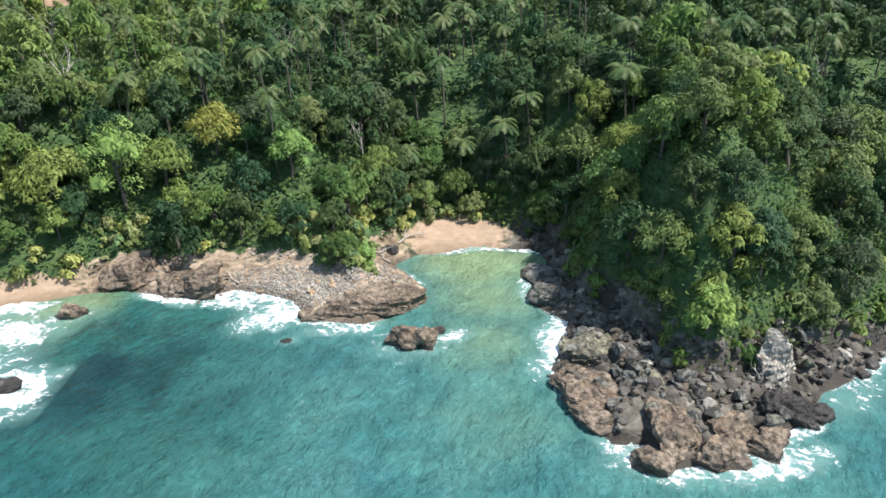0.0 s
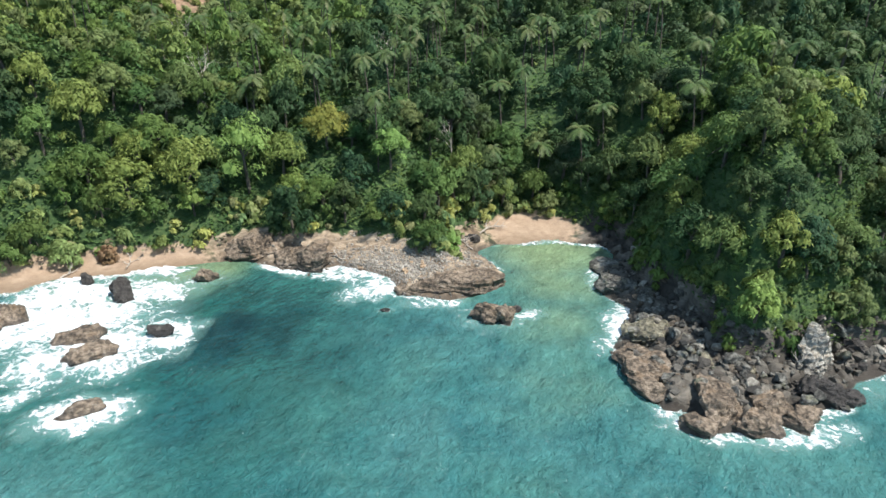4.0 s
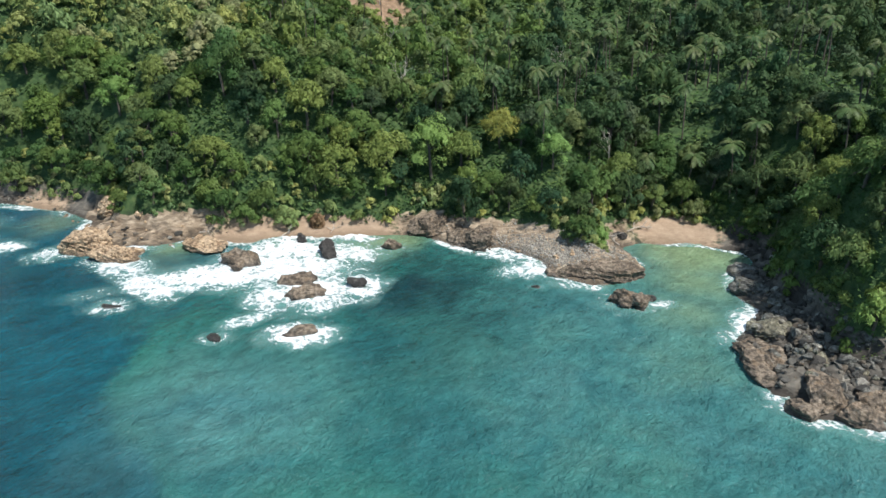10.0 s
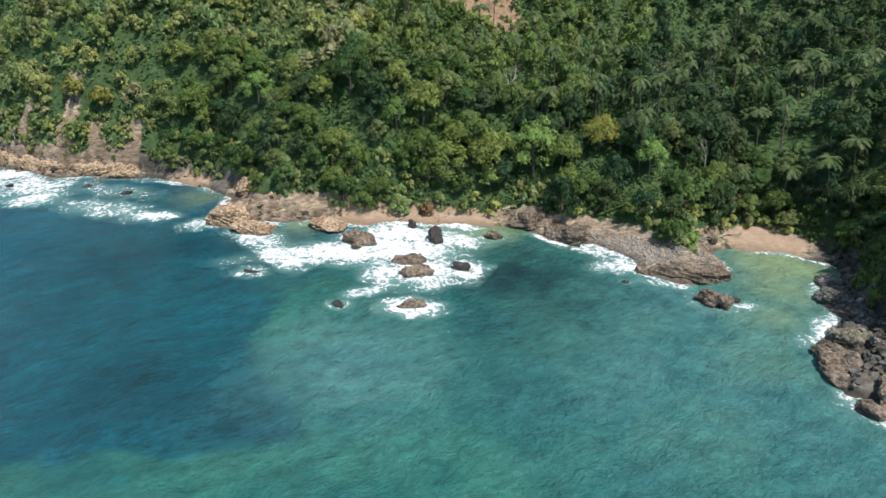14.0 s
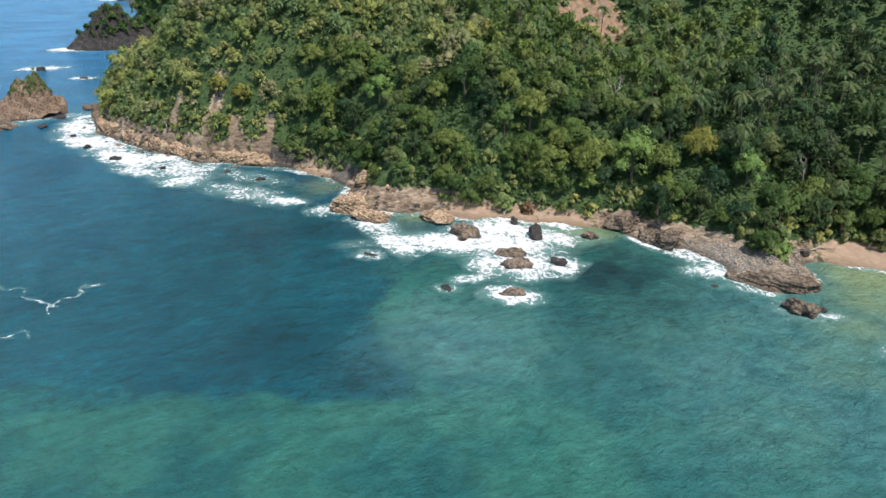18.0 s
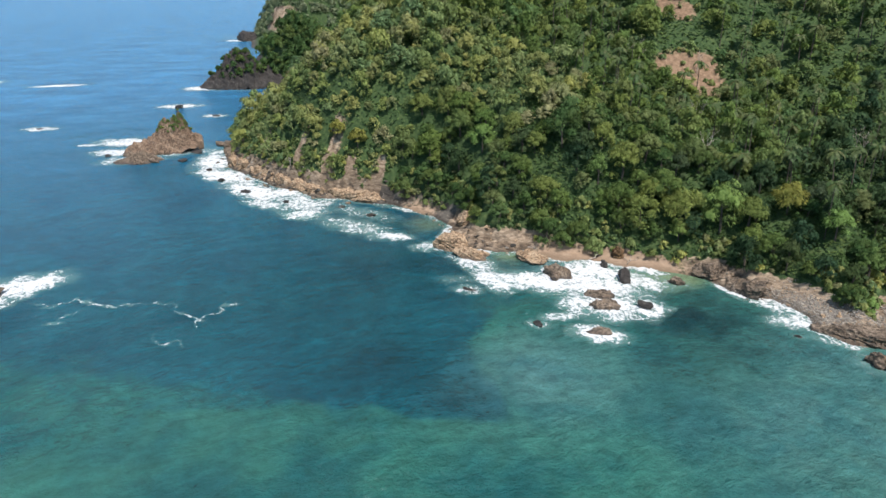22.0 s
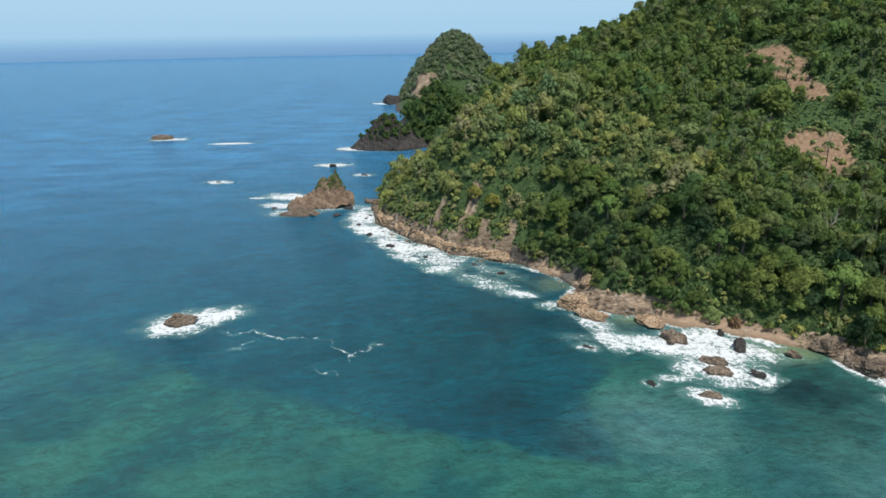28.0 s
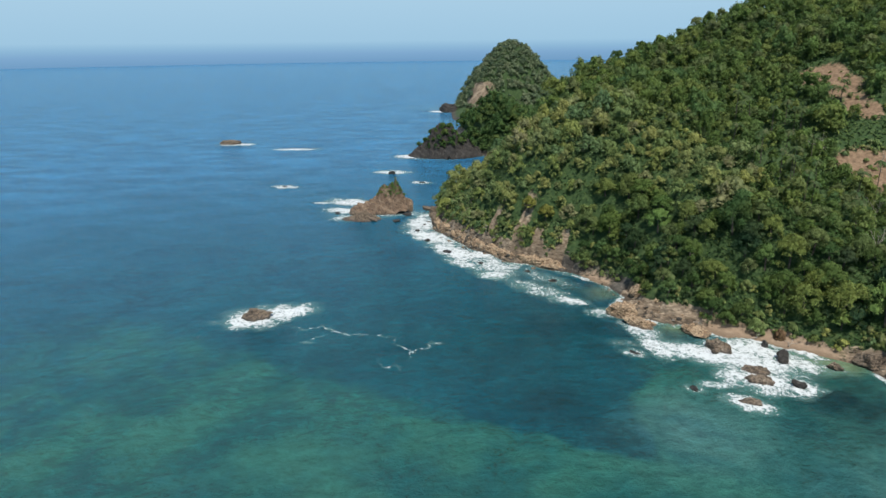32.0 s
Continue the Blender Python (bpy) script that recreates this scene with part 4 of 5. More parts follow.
def build_rubble(places, seed, label):
    """Broken angular stones packed over a stretch of bare shore: centre, spread, count, largest."""
    v, f = ico(2)
    r = rng(seed)
    shapes = []
    for k in range(14):
        p = v.copy()
        for m in range(9):
            way = r.normal(size=3)
            way /= np.linalg.norm(way)
            p -= np.maximum(p @ way - r.uniform(0.35, 0.75), 0)[:, None] * way
        shapes.append(p * r.uniform(0.75, 1.25, 3))
    vs, fs, n = [], [], 0
    for cx, cy, sx, sy, count, large in places:
        x, y = r.normal(cx, sx, count * 3), r.normal(cy, sy, count * 3)
        z, d, up, cover = terrain(x, y)
        ok = np.nonzero((d > 0.2) & (up < 3.0) & (cover["sand"] < 0.6))[0][:count]
        for i in ok:
            s = 0.28 + large * r.random() ** 2.2
            p = shapes[r.integers(14)] * s
            a, b = r.uniform(0, 6.28), r.normal(0, 0.35)
            p = p @ np.array([[1, 0, 0], [0, math.cos(b), math.sin(b)], [0, -math.sin(b), math.cos(b)]])
            q = p[:, :2] @ np.array([[math.cos(a), math.sin(a)], [-math.sin(a), math.cos(a)]])
            vs.append(np.stack([q[:, 0] + x[i], q[:, 1] + y[i], p[:, 2] * 0.8 + z[i] + 0.1 * s], 1))
            fs.append(f + n)
            n += len(v)
    ob = new("rubble", mesh_of("rubble", np.concatenate(vs), np.concatenate(fs), [RUBBLE], smooth=False))
    tagged(ob, label, "rubble", kind="stuff")


build_rubble(((36, 80, 11, 8, 360, 1.2), (26, 97, 6, 9, 220, 0.9), (20, 114, 4, 7, 160, 0.8), (58, 86, 8, 4, 160, 1.0)), 14, "broken grey and brown stones packed over the rocky point")
build_rubble(((-140, 90, 13, 5, 50, 0.9), (-190, 99, 14, 3, 60, 0.6), (-265, 84, 36, 3, 300, 1.0), (-320, 92, 12, 5, 100, 1.1)), 15, "loose stones along the foot of the headland")


def build_pebbles():
    v, f = ico(1)
    r = rng(9)
    n = 5000
    x, y = r.normal(-27, 13, n * 2), r.normal(114, 5, n * 2)
    z, d, up, cover = terrain(x, y)
    ok = (d > -1.0) & (up < 3.0) & (cover["sand"] < 0.5) & (x < -6)
    x, y, z = x[ok][:n], y[ok][:n], z[ok][:n]
    n = len(x)
    s = 0.10 + 0.24 * r.random(n) ** 2.5
    p = v[None] * (s[:, None] * r.uniform(0.7, 1.3, (n, 3)))[:, None, :] * (1 + 0.15 * r.normal(size=(n, len(v), 1)))
    p += np.stack([x, y, z + 0.04], 1)[:, None]
    faces = f[None] + (np.arange(n) * len(v))[:, None, None]
    ob = new("pebbles", mesh_of("pebbles", p.reshape(-1, 3), faces.reshape(-1, 3), [PEBBLE], smooth=False))
    tagged(ob, "grey and buff pebbles banked on the beach", "pebbles", kind="stuff")


build_pebbles()


# ---------------------------------------------------------------- foam
def foam_patch(x0, x1, y0, y1, step, strength, label, lift=0.07, limit=0.06):
    x, y, f = sheet(np.arange(x0, x1 + step, step), np.arange(y0, y1 + step, step))
    k = strength(x, y)
    f, (x, y, k) = kept(f, k > limit, x, y, k)
    if len(f) == 0:
        return None
    bumps = 0.22 * np.clip(k - 0.5, 0, 1) * (1 + ripple(x, y, 1.9, 0.4))
    ob = new("sea_foam", mesh_of("sea_foam", np.stack([x, y, swell(x, y) + lift + bumps], 1), f, [FOAM], dict(foam=k)))
    return tagged(ob, label, "foam", kind="stuff")


def oval(cx, cy, rx, ry, turn, peak):
    c, s = math.cos(radians(turn)), math.sin(radians(turn))

    def k(x, y):
        p, q = x - cx + 0.22 * ry * ripple(x, y, 0.6 * ry, cx), y - cy + 0.22 * ry * ripple(y, x, 0.5 * ry, cy)
        u, v = (p * c + q * s) / rx, (-p * s + q * c) / ry
        return peak * np.clip(1.45 - 0.95 * np.hypot(u, v), 0, 1)
    return k


def blend(*shapes):
    def k(x, y):
        out = np.zeros(x.shape)
        for s in shapes:
            out = np.maximum(out, s(x, y))
        return np.clip(out + 0.0, 0, 1.1)
    return k


def surf(x0, x1, reach, peak):
    """A band along the waterline between two eastings."""
    def k(x, y):
        d = inland(x, y)
        ends = np.clip((x - x0) / 6, 0, 1) * np.clip((x1 - x) / 6, 0, 1)
        wide = np.maximum(reach * (0.75 + 0.5 * ripple(x, y, 7, 0.9)), 1.3)
        return ends * peak * np.clip(1.7 * (1 + d / np.maximum(wide, 0.3)), 0, 1) * (0.72 + 0.4 * ripple(x, y, 11, 2.0)) * (d < 1.5)
    return k


foam_patch(-122, -58, 52, 112, 0.7, blend(oval(-88, 87, 20, 10, 25, 1.05), oval(-81, 63, 6, 3, 50, 0.9), oval(-90, 97, 18, 7, 25, 1.05), oval(-76, 100, 10, 6, 20, 0.95), oval(-76, 78, 14, 10, 20, 1.05), oval(-98, 80, 16, 8, 25, 1.05), oval(-106, 74, 10, 6, 20, 0.85), oval(-64.5, 85, 6, 6, 0, 1.0), oval(-67, 61, 8, 5, 20, 1.05),
                                          oval(-83, 54.5, 4.5, 3, 30, 0.6), oval(-66, 107, 6, 4, 0, 0.45), surf(-106, -56, 6, 1.1)), "white surf churning over the reef rocks")
foam_patch(-165, -100, 52, 104, 0.7, blend(oval(-127, 76, 12, 6, -15, 0.85), oval(-112, 69, 12, 5.5, -18, 0.95), oval(-120, 62, 9, 4, 40, 0.45), oval(-100, 72, 8, 5, 10, 0.8), oval(-113, 58, 6, 4, 20, 0.65), oval(-148, 76, 7, 5, 60, 0.85), surf(-164, -98, 6, 1.05)), "white surf round the tan rocks")
foam_patch(-230, -155, 50, 106, 0.9, blend(oval(-166, 74, 8, 4, 25, 1.05), oval(-184, 71, 24, 8, 8, 0.68), oval(-196, 84, 20, 7, 10, 0.55), surf(-230, -160, 6, 0.9), oval(-212, 64, 12, 6, 20, 0.7)), "streaked foam off the small beach")
foam_patch(-350, -205, 50, 125, 1.0, blend(surf(-345, -205, 17, 1.0), oval(-213, 67, 9, 7, 60, 0.95), oval(-226, 74, 18, 9, -10, 0.9), oval(-256, 70, 26, 9, 0, 1.05), oval(-290, 74, 24, 9, 5, 1.1), oval(-320, 84, 20, 10, -30, 1.05), oval(-236, 62, 14, 5, 10, 0.9)), "broad white surf under the headland cliff")
foam_patch(-66, -6, 92, 124, 0.6, blend(surf(-62, -8, 5.0, 1.15), oval(-29, 106, 9, 5, 30, 0.9), oval(-40, 111.5, 8, 3, -15, 0.9), oval(-18, 100.5, 8, 2.5, 10, 0.6), oval(-26, 97, 2.5, 1.6, 0, 0.5)), "white wash along the pebble beach")
foam_patch(-18, 8, 86, 104, 0.5, blend(oval(-6, 95, 8, 4.8, 0, 0.5), oval(1.2, 97.5, 4, 2.2, 20, 0.7)), "foam ring round the islet rock")
foam_patch(-12, 26, 116, 136, 0.5, surf(-12, 24, 1.5, 1.0), "thin foam line on the sand of the cove", lift=0.1)
foam_patch(10, 76, 56, 118, 0.6, blend(surf(12, 75, 3.6, 1.0), surf(9, 34, 5.5, 0.9), oval(40, 66, 10, 3.2, 12, 0.75), oval(24, 68, 4, 4, 30, 0.75), oval(58, 80, 9, 5, 30, 0.5), oval(14.5, 88, 3, 5, 0, 0.55)), "white wash round the rocky point")
foam_patch(-245, -192, -76, -18, 0.6, blend(oval(-222, -51, 13, 12, 90, 1.05), oval(-221, -40, 15, 9, 88, 1.05)), "white foam round a lone sea rock")
foam_patch(-430, -330, 36, 122, 1.0, blend(oval(-402, 72, 20, 12, 40, 1.0), oval(-412, 54, 8, 3, 50, 0.95), oval(-358, 56, 18, 10, 60, 0.85), oval(-380, 58, 16, 9, 40, 1.0), oval(-344, 96, 16, 7, 40, 0.6), oval(-366, 78, 26, 19, 58, 0.75)), "foam round the sea crag")
foam_patch(-520, -420, 36, 170, 1.4, blend(oval(-484, 50, 12, 7, 50, 0.95), oval(-494, 152, 17, 10, 50, 1.0), oval(-438, 150, 10, 6, 40, 0.9), oval(-440, 60, 6, 1.6, 30, 0.5)), "breakers beyond the sea crag")
foam_patch(-800, -650, 60, 165, 2.0, blend(oval(-757, 84, 24, 12, 58, 0.95), oval(-680, 127, 28, 8, 58, 0.95)), "far white breakers on hidden reefs")
foam_patch(-600, -520, 190, 300, 2.0, blend(oval(-563, 208, 17, 14, 60, 1.05), oval(-546, 238, 46, 26, 62, 0.6), surf(-600, -520, 4, 0.7)), "foam at the far islet")
foam_patch(-1010, -900, 440, 540, 3.0, blend(oval(-955, 482, 30, 16, 40, 1.0)), "foam below the far cone")


def trail(points, width, peak):
    """A wavering foam line along points."""
    def k(x, y):
        p, q = x + 2.2 * ripple(x, y, 5, 0.3) + 1.2 * ripple(x, y, 2.2, 1.1), y + 2.2 * ripple(y, x, 6, 1.7) + 1.2 * ripple(y, x, 2.4, 0.2)
        best = np.full(x.shape, 1e9)
        for (ax, ay), (bx, by) in zip(points, points[1:]):
            t = np.clip(((p - ax) * (bx - ax) + (q - ay) * (by - ay)) / ((bx - ax) ** 2 + (by - ay) ** 2), 0, 1)
            best = np.minimum(best, np.hypot(p - ax - t * (bx - ax), q - ay - t * (by - ay)))
        return peak * np.clip(1.2 - best / width, 0, 1) * (0.75 + 0.35 * ripple(x, y, 8, 0.8))
    return k


foam_patch(-215, -140, -65, 15, 0.5, blend(trail(((-206.0, -41.1), (-198.7, -37.1), (-197.1, -29.7), (-187.4, -27.0), (-183.5, -23.0), (-177.1, -14.2), (-170.0, -12.0), (-159.6, -11.5), (-153.5, -14.0)), 1.1, 0.85), trail(((-156.7, -13.0), (-155.8, -9.1), (-158.8, 0.6)), 1.0, 0.8), trail(((-186.1, -41.0), (-189.3, -31.8)), 1.1, 0.75), trail(((-160.2, -21.8), (-151.5, -25.5), (-148.7, -22.8)), 0.9, 0.65), oval(-186, -41, 3, 1.3, 60, 0.6), oval(-158.8, 0.6, 3, 1.2, 60, 0.6)), "thin drifting foam lines on open water", limit=0.05)
foam_patch(-500, -390, 40, 130, 1.0, trail(((-486, 54), (-470, 66), (-468, 84), (-440, 104), (-420, 118)), 1.6, 0.45), "faint foam line trailing from a reef", limit=0.05)


# ---------------------------------------------------------------- trees
def leaf_cards(r, count, lobes, size, up=0.55):
    """Leaf sprays over the upper and outer sides of lobes (x, y, z, radius, flat)."""
    lobes = np.array(lobes, float)
    w = lobes[:, 3] ** 2
    pick = r.choice(len(lobes), count, p=w / w.sum())
    way = r.normal(size=(count, 3))
    way[:, 2] = way[:, 2] * 0.8 + 0.45
    way /= np.linalg.norm(way, axis=1, keepdims=True)
    rad = lobes[pick, 3] * (0.74 + 0.42 * r.random(count) + 0.25 * r.random(count) ** 6)
    mid = lobes[pick, :3] + way * rad[:, None] * np.stack([np.ones(count), np.ones(count), lobes[pick, 4]], 1)
    face = way * 0.75 + r.normal(size=(count, 3)) * 0.24 + np.array([0, 0, up])
    face /= np.linalg.norm(face, axis=1, keepdims=True)
    along = way * np.array([1, 1, 0.3]) + r.normal(size=(count, 3)) * 0.5
    along -= face * (along * face).sum(1)[:, None]
    along /= np.linalg.norm(along, axis=1, keepdims=True)
    along[:, 2] -= 0.2
    side = np.cross(face, along)
    s = size * r.uniform(0.6, 1.4, count)[:, None]
    a, t = mid - along * s * 0.6, mid + along * s * 0.72 - face * s * 0.2
    b = mid + side * s * 0.38 + face * s * 0.12
    return np.stack([a, b, t], 1).reshape(-1, 3), np.arange(count * 3).reshape(-1, 3)


def lobes_for(r, width, height, count, low=0.35):
    """Uneven lobes of one loosely domed crown, whose top is at the given height; some hang low at its rim."""
    out = [(0, 0, height * 0.7, width * 0.46, 0.85)]
    for i in range(count - 1):
        a, q = r.uniform(0, 2 * math.pi), math.sqrt(r.uniform(0.06, 1.0))
        rr = width * r.uniform(0.13, 0.31)
        z = height * (0.84 - 0.36 * q ** 1.8 + r.normal() * 0.07)
        if i % 3 == 0:
            q, z = 0.65 + 0.3 * q, height * r.uniform(low + 0.04, 0.6)
        out.append((math.cos(a) * (width - rr) * q, math.sin(a) * (width - rr) * q, max(rr * 0.5, z), rr, r.uniform(0.6, 1.0)))
    return out


def cores(lobes, share=0.72):
    """Dense inner foliage, so that a crown is not see-through."""
    v, f = ico(1)
    vs, fs = [], []
    for i, (x, y, z, q, flat) in enumerate(sorted(lobes, key=lambda l: -l[3])[:5]):
        wob = 1 + 0.22 * np.sin(v[:, 0] * 5 + i) * np.cos(v[:, 1] * 4 - i)
        vs.append(v * wob[:, None] * np.array([q, q, q * flat]) * share + np.array([x, y, z]))
        fs.append(f + i * len(v))
    return np.concatenate(vs), np.concatenate(fs)


def crown(seed, width, height, lobe_count, leaves, size, low=0.35, up=0.55):
    """Leaf blades and dense inner foliage of one crown, with its lobes."""
    r = rng(seed)
    lobes = lobes_for(r, width, height, lobe_count, low)
    v, f = leaf_cards(r, leaves, lobes, size, up)
    cv, cf = cores(lobes)
    return np.concatenate([v, cv]), np.concatenate([f, cf + len(v)]), lobes


def tube(points, radii, sides=6):
    """A tapered limb along points."""
    pts, vs = [Vector(p) for p in points], []
    for i, p in enumerate(pts):
        way = (pts[min(i + 1, len(pts) - 1)] - pts[max(i - 1, 0)]).normalized()
        u = way.orthogonal().normalized()
        w = way.cross(u)
        for k in range(sides):
            a = 2 * math.pi * k / sides
            vs.append(p + (u * math.cos(a) + w * math.sin(a)) * radii[i])
    fs = []
    for i in range(len(pts) - 1):
        for k in range(sides):
            j = (k + 1) % sides
            fs.append((i * sides + k, i * sides + j, (i + 1) * sides + j, (i + 1) * sides + k))
    return np.array([v[:] for v in vs]), np.array(fs)


def join(pieces):
    vs, fs, n = [], [], 0
    for v, f in pieces:
        vs.append(v)
        fs.append(f + n)
        n += len(v)
    return np.concatenate(vs), np.concatenate(fs)


def trunk_mesh(seed, height, lobes, girth, mat=None):
    """A trunk that forks into limbs reaching the lobes."""
    r = rng(seed + 900)
    fork = height * 0.42
    lean = r.normal(size=2) * 0.05 * height
    pieces = [tube([(0, 0, -1.2), (lean[0] * 0.3, lean[1] * 0.3, fork * 0.5), (lean[0] * 0.6, lean[1] * 0.6, fork)], [girth * 1.3, girth, girth * 0.8], 7)]
    for x, y, z, q, flat in lobes[:6]:
        s = Vector((lean[0] * 0.6, lean[1] * 0.6, fork))
        e = Vector((x, y, z))
        pieces.append(tube([s, s.lerp(e, 0.5) + Vector(r.normal(size=3)) * 0.3, e], [girth * 0.45, girth * 0.25, girth * 0.08], 5))
    v, f = join(pieces)
    return mesh_of("trunk", v, f, [mat or BARK])


TREE_KINDS = (
    # width, height, lobes, leaves, leaf size, lowest lobes, material, label
    (5.2, 10.5, 34, 2700, 0.56, 0.04, LEAF_GREEN_DIM, "broad-crowned rainforest tree with dense mid-green leaves"),
    (4.2, 8.5, 28, 2100, 0.5, 0.0, LEAF_GREEN_DIM, "bushy tropical tree with leafy branches down to the slope"),
    (6.0, 12.0, 38, 2900, 0.6, 0.10, LEAF_GREEN_DIM, "tall spreading shade tree with layered green foliage"),
    (3.8, 11.0, 28, 1900, 0.52, 0.10, LEAF_GREEN_DIM, "slim upright forest tree with a narrow green crown"),
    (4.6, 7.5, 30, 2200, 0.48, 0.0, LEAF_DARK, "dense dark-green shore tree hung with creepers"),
    (5.0, 8.0, 30, 2300, 0.5, 0.0, LEAF_GREEN_DIM, "rounded seaside tree leaning over the beach"),
)


def build_tree(kind, seed):
    width, height, count, leaves, size, low, mat, label = kind
    v, f, lobes = crown(seed, width, height, count, leaves, size, low, 0.5)
    top = new("tree")
    part("trunk", trunk_mesh(seed, height, lobes, 0.16 + height * 0.016), top)
    part("crown", mesh_of("crown", v, f, [mat], smooth=False), top)
    return tagged(top, label, "tree", "trees at the forest edge")


def build_palm(seed, height):
    """A coconut palm: ringed leaning trunk, arching feathered fronds."""
    r = rng(seed)
    top = new("palm_tree")
    lean = r.normal(size=2) * height * 0.09
    pts = [(lean[0] * t * t, lean[1] * t * t, -1 + (height + 1) * t) for t in np.linspace(0, 1, 6)]
    part("trunk", mesh_of("trunk", *tube(pts, np.linspace(0.24, 0.13, 6), 7), [BARK]), top)
    for i in range(15):
        a = i * 2.399 + r.normal() * 0.15
        part("frond", mesh_of("frond", *frond(r, r.uniform(3.4, 4.7), a, r.uniform(-0.25, 0.95), Vector(pts[-1])), [FROND], smooth=False), top)
    return tagged(top, "coconut palm with a drooping feathered crown", "palm", "coconut palms on the slope")


def frond(r, length, turn, rise, at):
    """One feather leaf: a bent rib with narrow leaflets hanging to both sides."""
    n = 10
    out = np.array([math.cos(turn), math.sin(turn), 0])
    side = np.array([-out[1], out[0], 0])
    base = np.array(at)
    vs, fs = [], []
    for i in range(n):
        t0, t1 = i / n, (i + 1.05) / n
        p = [base + out * length * (t - 0.12 * t * t) * math.cos(rise * 0.6) + np.array([0, 0, length * (rise * t - (0.55 + 0.45 * rise) * t * t)]) for t in (t0, t1)]
        wide = length * 0.27 * math.sin(math.pi * min(0.95, 0.16 + 0.8 * t0))
        for sgn in (1, -1):
            tip = side * sgn * wide + out * wide * 0.6 - np.array([0, 0, wide * 0.45])
            k = len(vs)
            vs += [p[0], p[1], p[1] * 0.7 + p[0] * 0.3 + tip]
            fs.append((k, k + 1, k + 2))
    return np.array(vs), np.array(fs)


def build_dead_tree(seed, height, label, name="dead_tree", category="dead tree"):
    """A leafless tree: trunk, limbs and, on each limb, its twigs."""
    r = rng(seed)
    top = new(name)

    def bough(start, way, length, girth):
        mid = start + way * length * 0.5 + Vector(r.normal(size=3)) * length * 0.06
        end = start + way * length
        return end, tube([start, mid, end], [girth, girth * 0.75, girth * 0.45], 5)

    def turned(way):
        return (way + Vector(r.normal(size=3)) * 0.55 + Vector((0, 0, 0.15))).normalized()

    foot, way = Vector((0, 0, -1)), Vector((r.normal() * 0.08, r.normal() * 0.08, 1)).normalized()
    head, stem = bough(foot, way, height * 0.5, 0.2)
    part("trunk", mesh_of("trunk", *stem, [DEAD]), top)
    for k in range(4):
        at, out, length = foot.lerp(head, r.uniform(0.55, 1.0)), turned(way), height * r.uniform(0.26, 0.38)
        end, piece = bough(at, out, length, 0.1)
        limb = part("limb", mesh_of("limb", *piece, [DEAD]), top)
        twigs = []
        for m in range(3):
            s, w = at.lerp(end, r.uniform(0.5, 1.0)), turned(out)
            tip, piece = bough(s, w, length * 0.6, 0.05)
            twigs.append(piece)
            for q in range(2):
                twigs.append(bough(s.lerp(tip, r.uniform(0.5, 1.0)), turned(w), length * 0.36, 0.028)[1])
        part("spray", mesh_of("spray", *join(twigs), [DEAD]), limb)
    return tagged(top, label, category)


def ground_at(x, y):
    return float(terrain(np.array([float(x)]), np.array([float(y)]))[0][0])


# ---- places for the trees: a jittered grid over the slopes
# room for the single trees that stand out: place, reach
STANDS = ((37.4, 82.0, 6), (-75, 123, 4.5), (-64, 130, 7.5), (-47, 139, 6), (-31, 136, 5.5), (-159, 118, 5), (-122, 120, 7), (-219, 102, 4.5), (-231, 100, 4.5))


def tree_places():
    r = rng(21)
    xs, ys = np.meshgrid(np.arange(-400, 230, 6.1), np.arange(66, 420, 6.1))
    x, y = xs.ravel() + r.uniform(-2.6, 2.6, xs.size), ys.ravel() + r.uniform(-2.6, 2.6, xs.size)
    z, d, up, cover = terrain(x, y)
    ok = (up > 0.6) & (cover["soil"] < 0.3) & (cover["rock"] + r.uniform(-0.25, 0.25, x.size) < 0.6)
    ok &= (y < 280 + 1.1 * np.clip(-60 - x, 0, 400)) & (y < 400) & (bell(x, y, -134, 228, 8) < 0.5) & (bell(x, y, 47.5, 84, 4) < 0.5) & (x < 78 + 0.75 * (y - 110)) & ~((x < -352) & (y > 140)) & ~((x < -330) & (y > 340))
    for cx, cy, reach in STANDS:
        ok &= np.hypot(x - cx, y - cy + 1.5) > reach
    return [q[ok] for q in (x, y, z, d, up)]


TX, TY, TZ, TD, TU = tree_places()
RT = rng(33)
FRONT = (TU < 26) & (TX > -200) & (TX < 85)
PALMY = bell(TX, TY, -20, 215, 60) + bell(TX, TY, 60, 220, 60) + 0.7 * bell(TX, TY, -85, 185, 35) + 0.6 * bell(TX, TY, -110, 240, 40) + 0.6 * bell(TX, TY, -160, 195, 40)
PALM_SPOTS = []


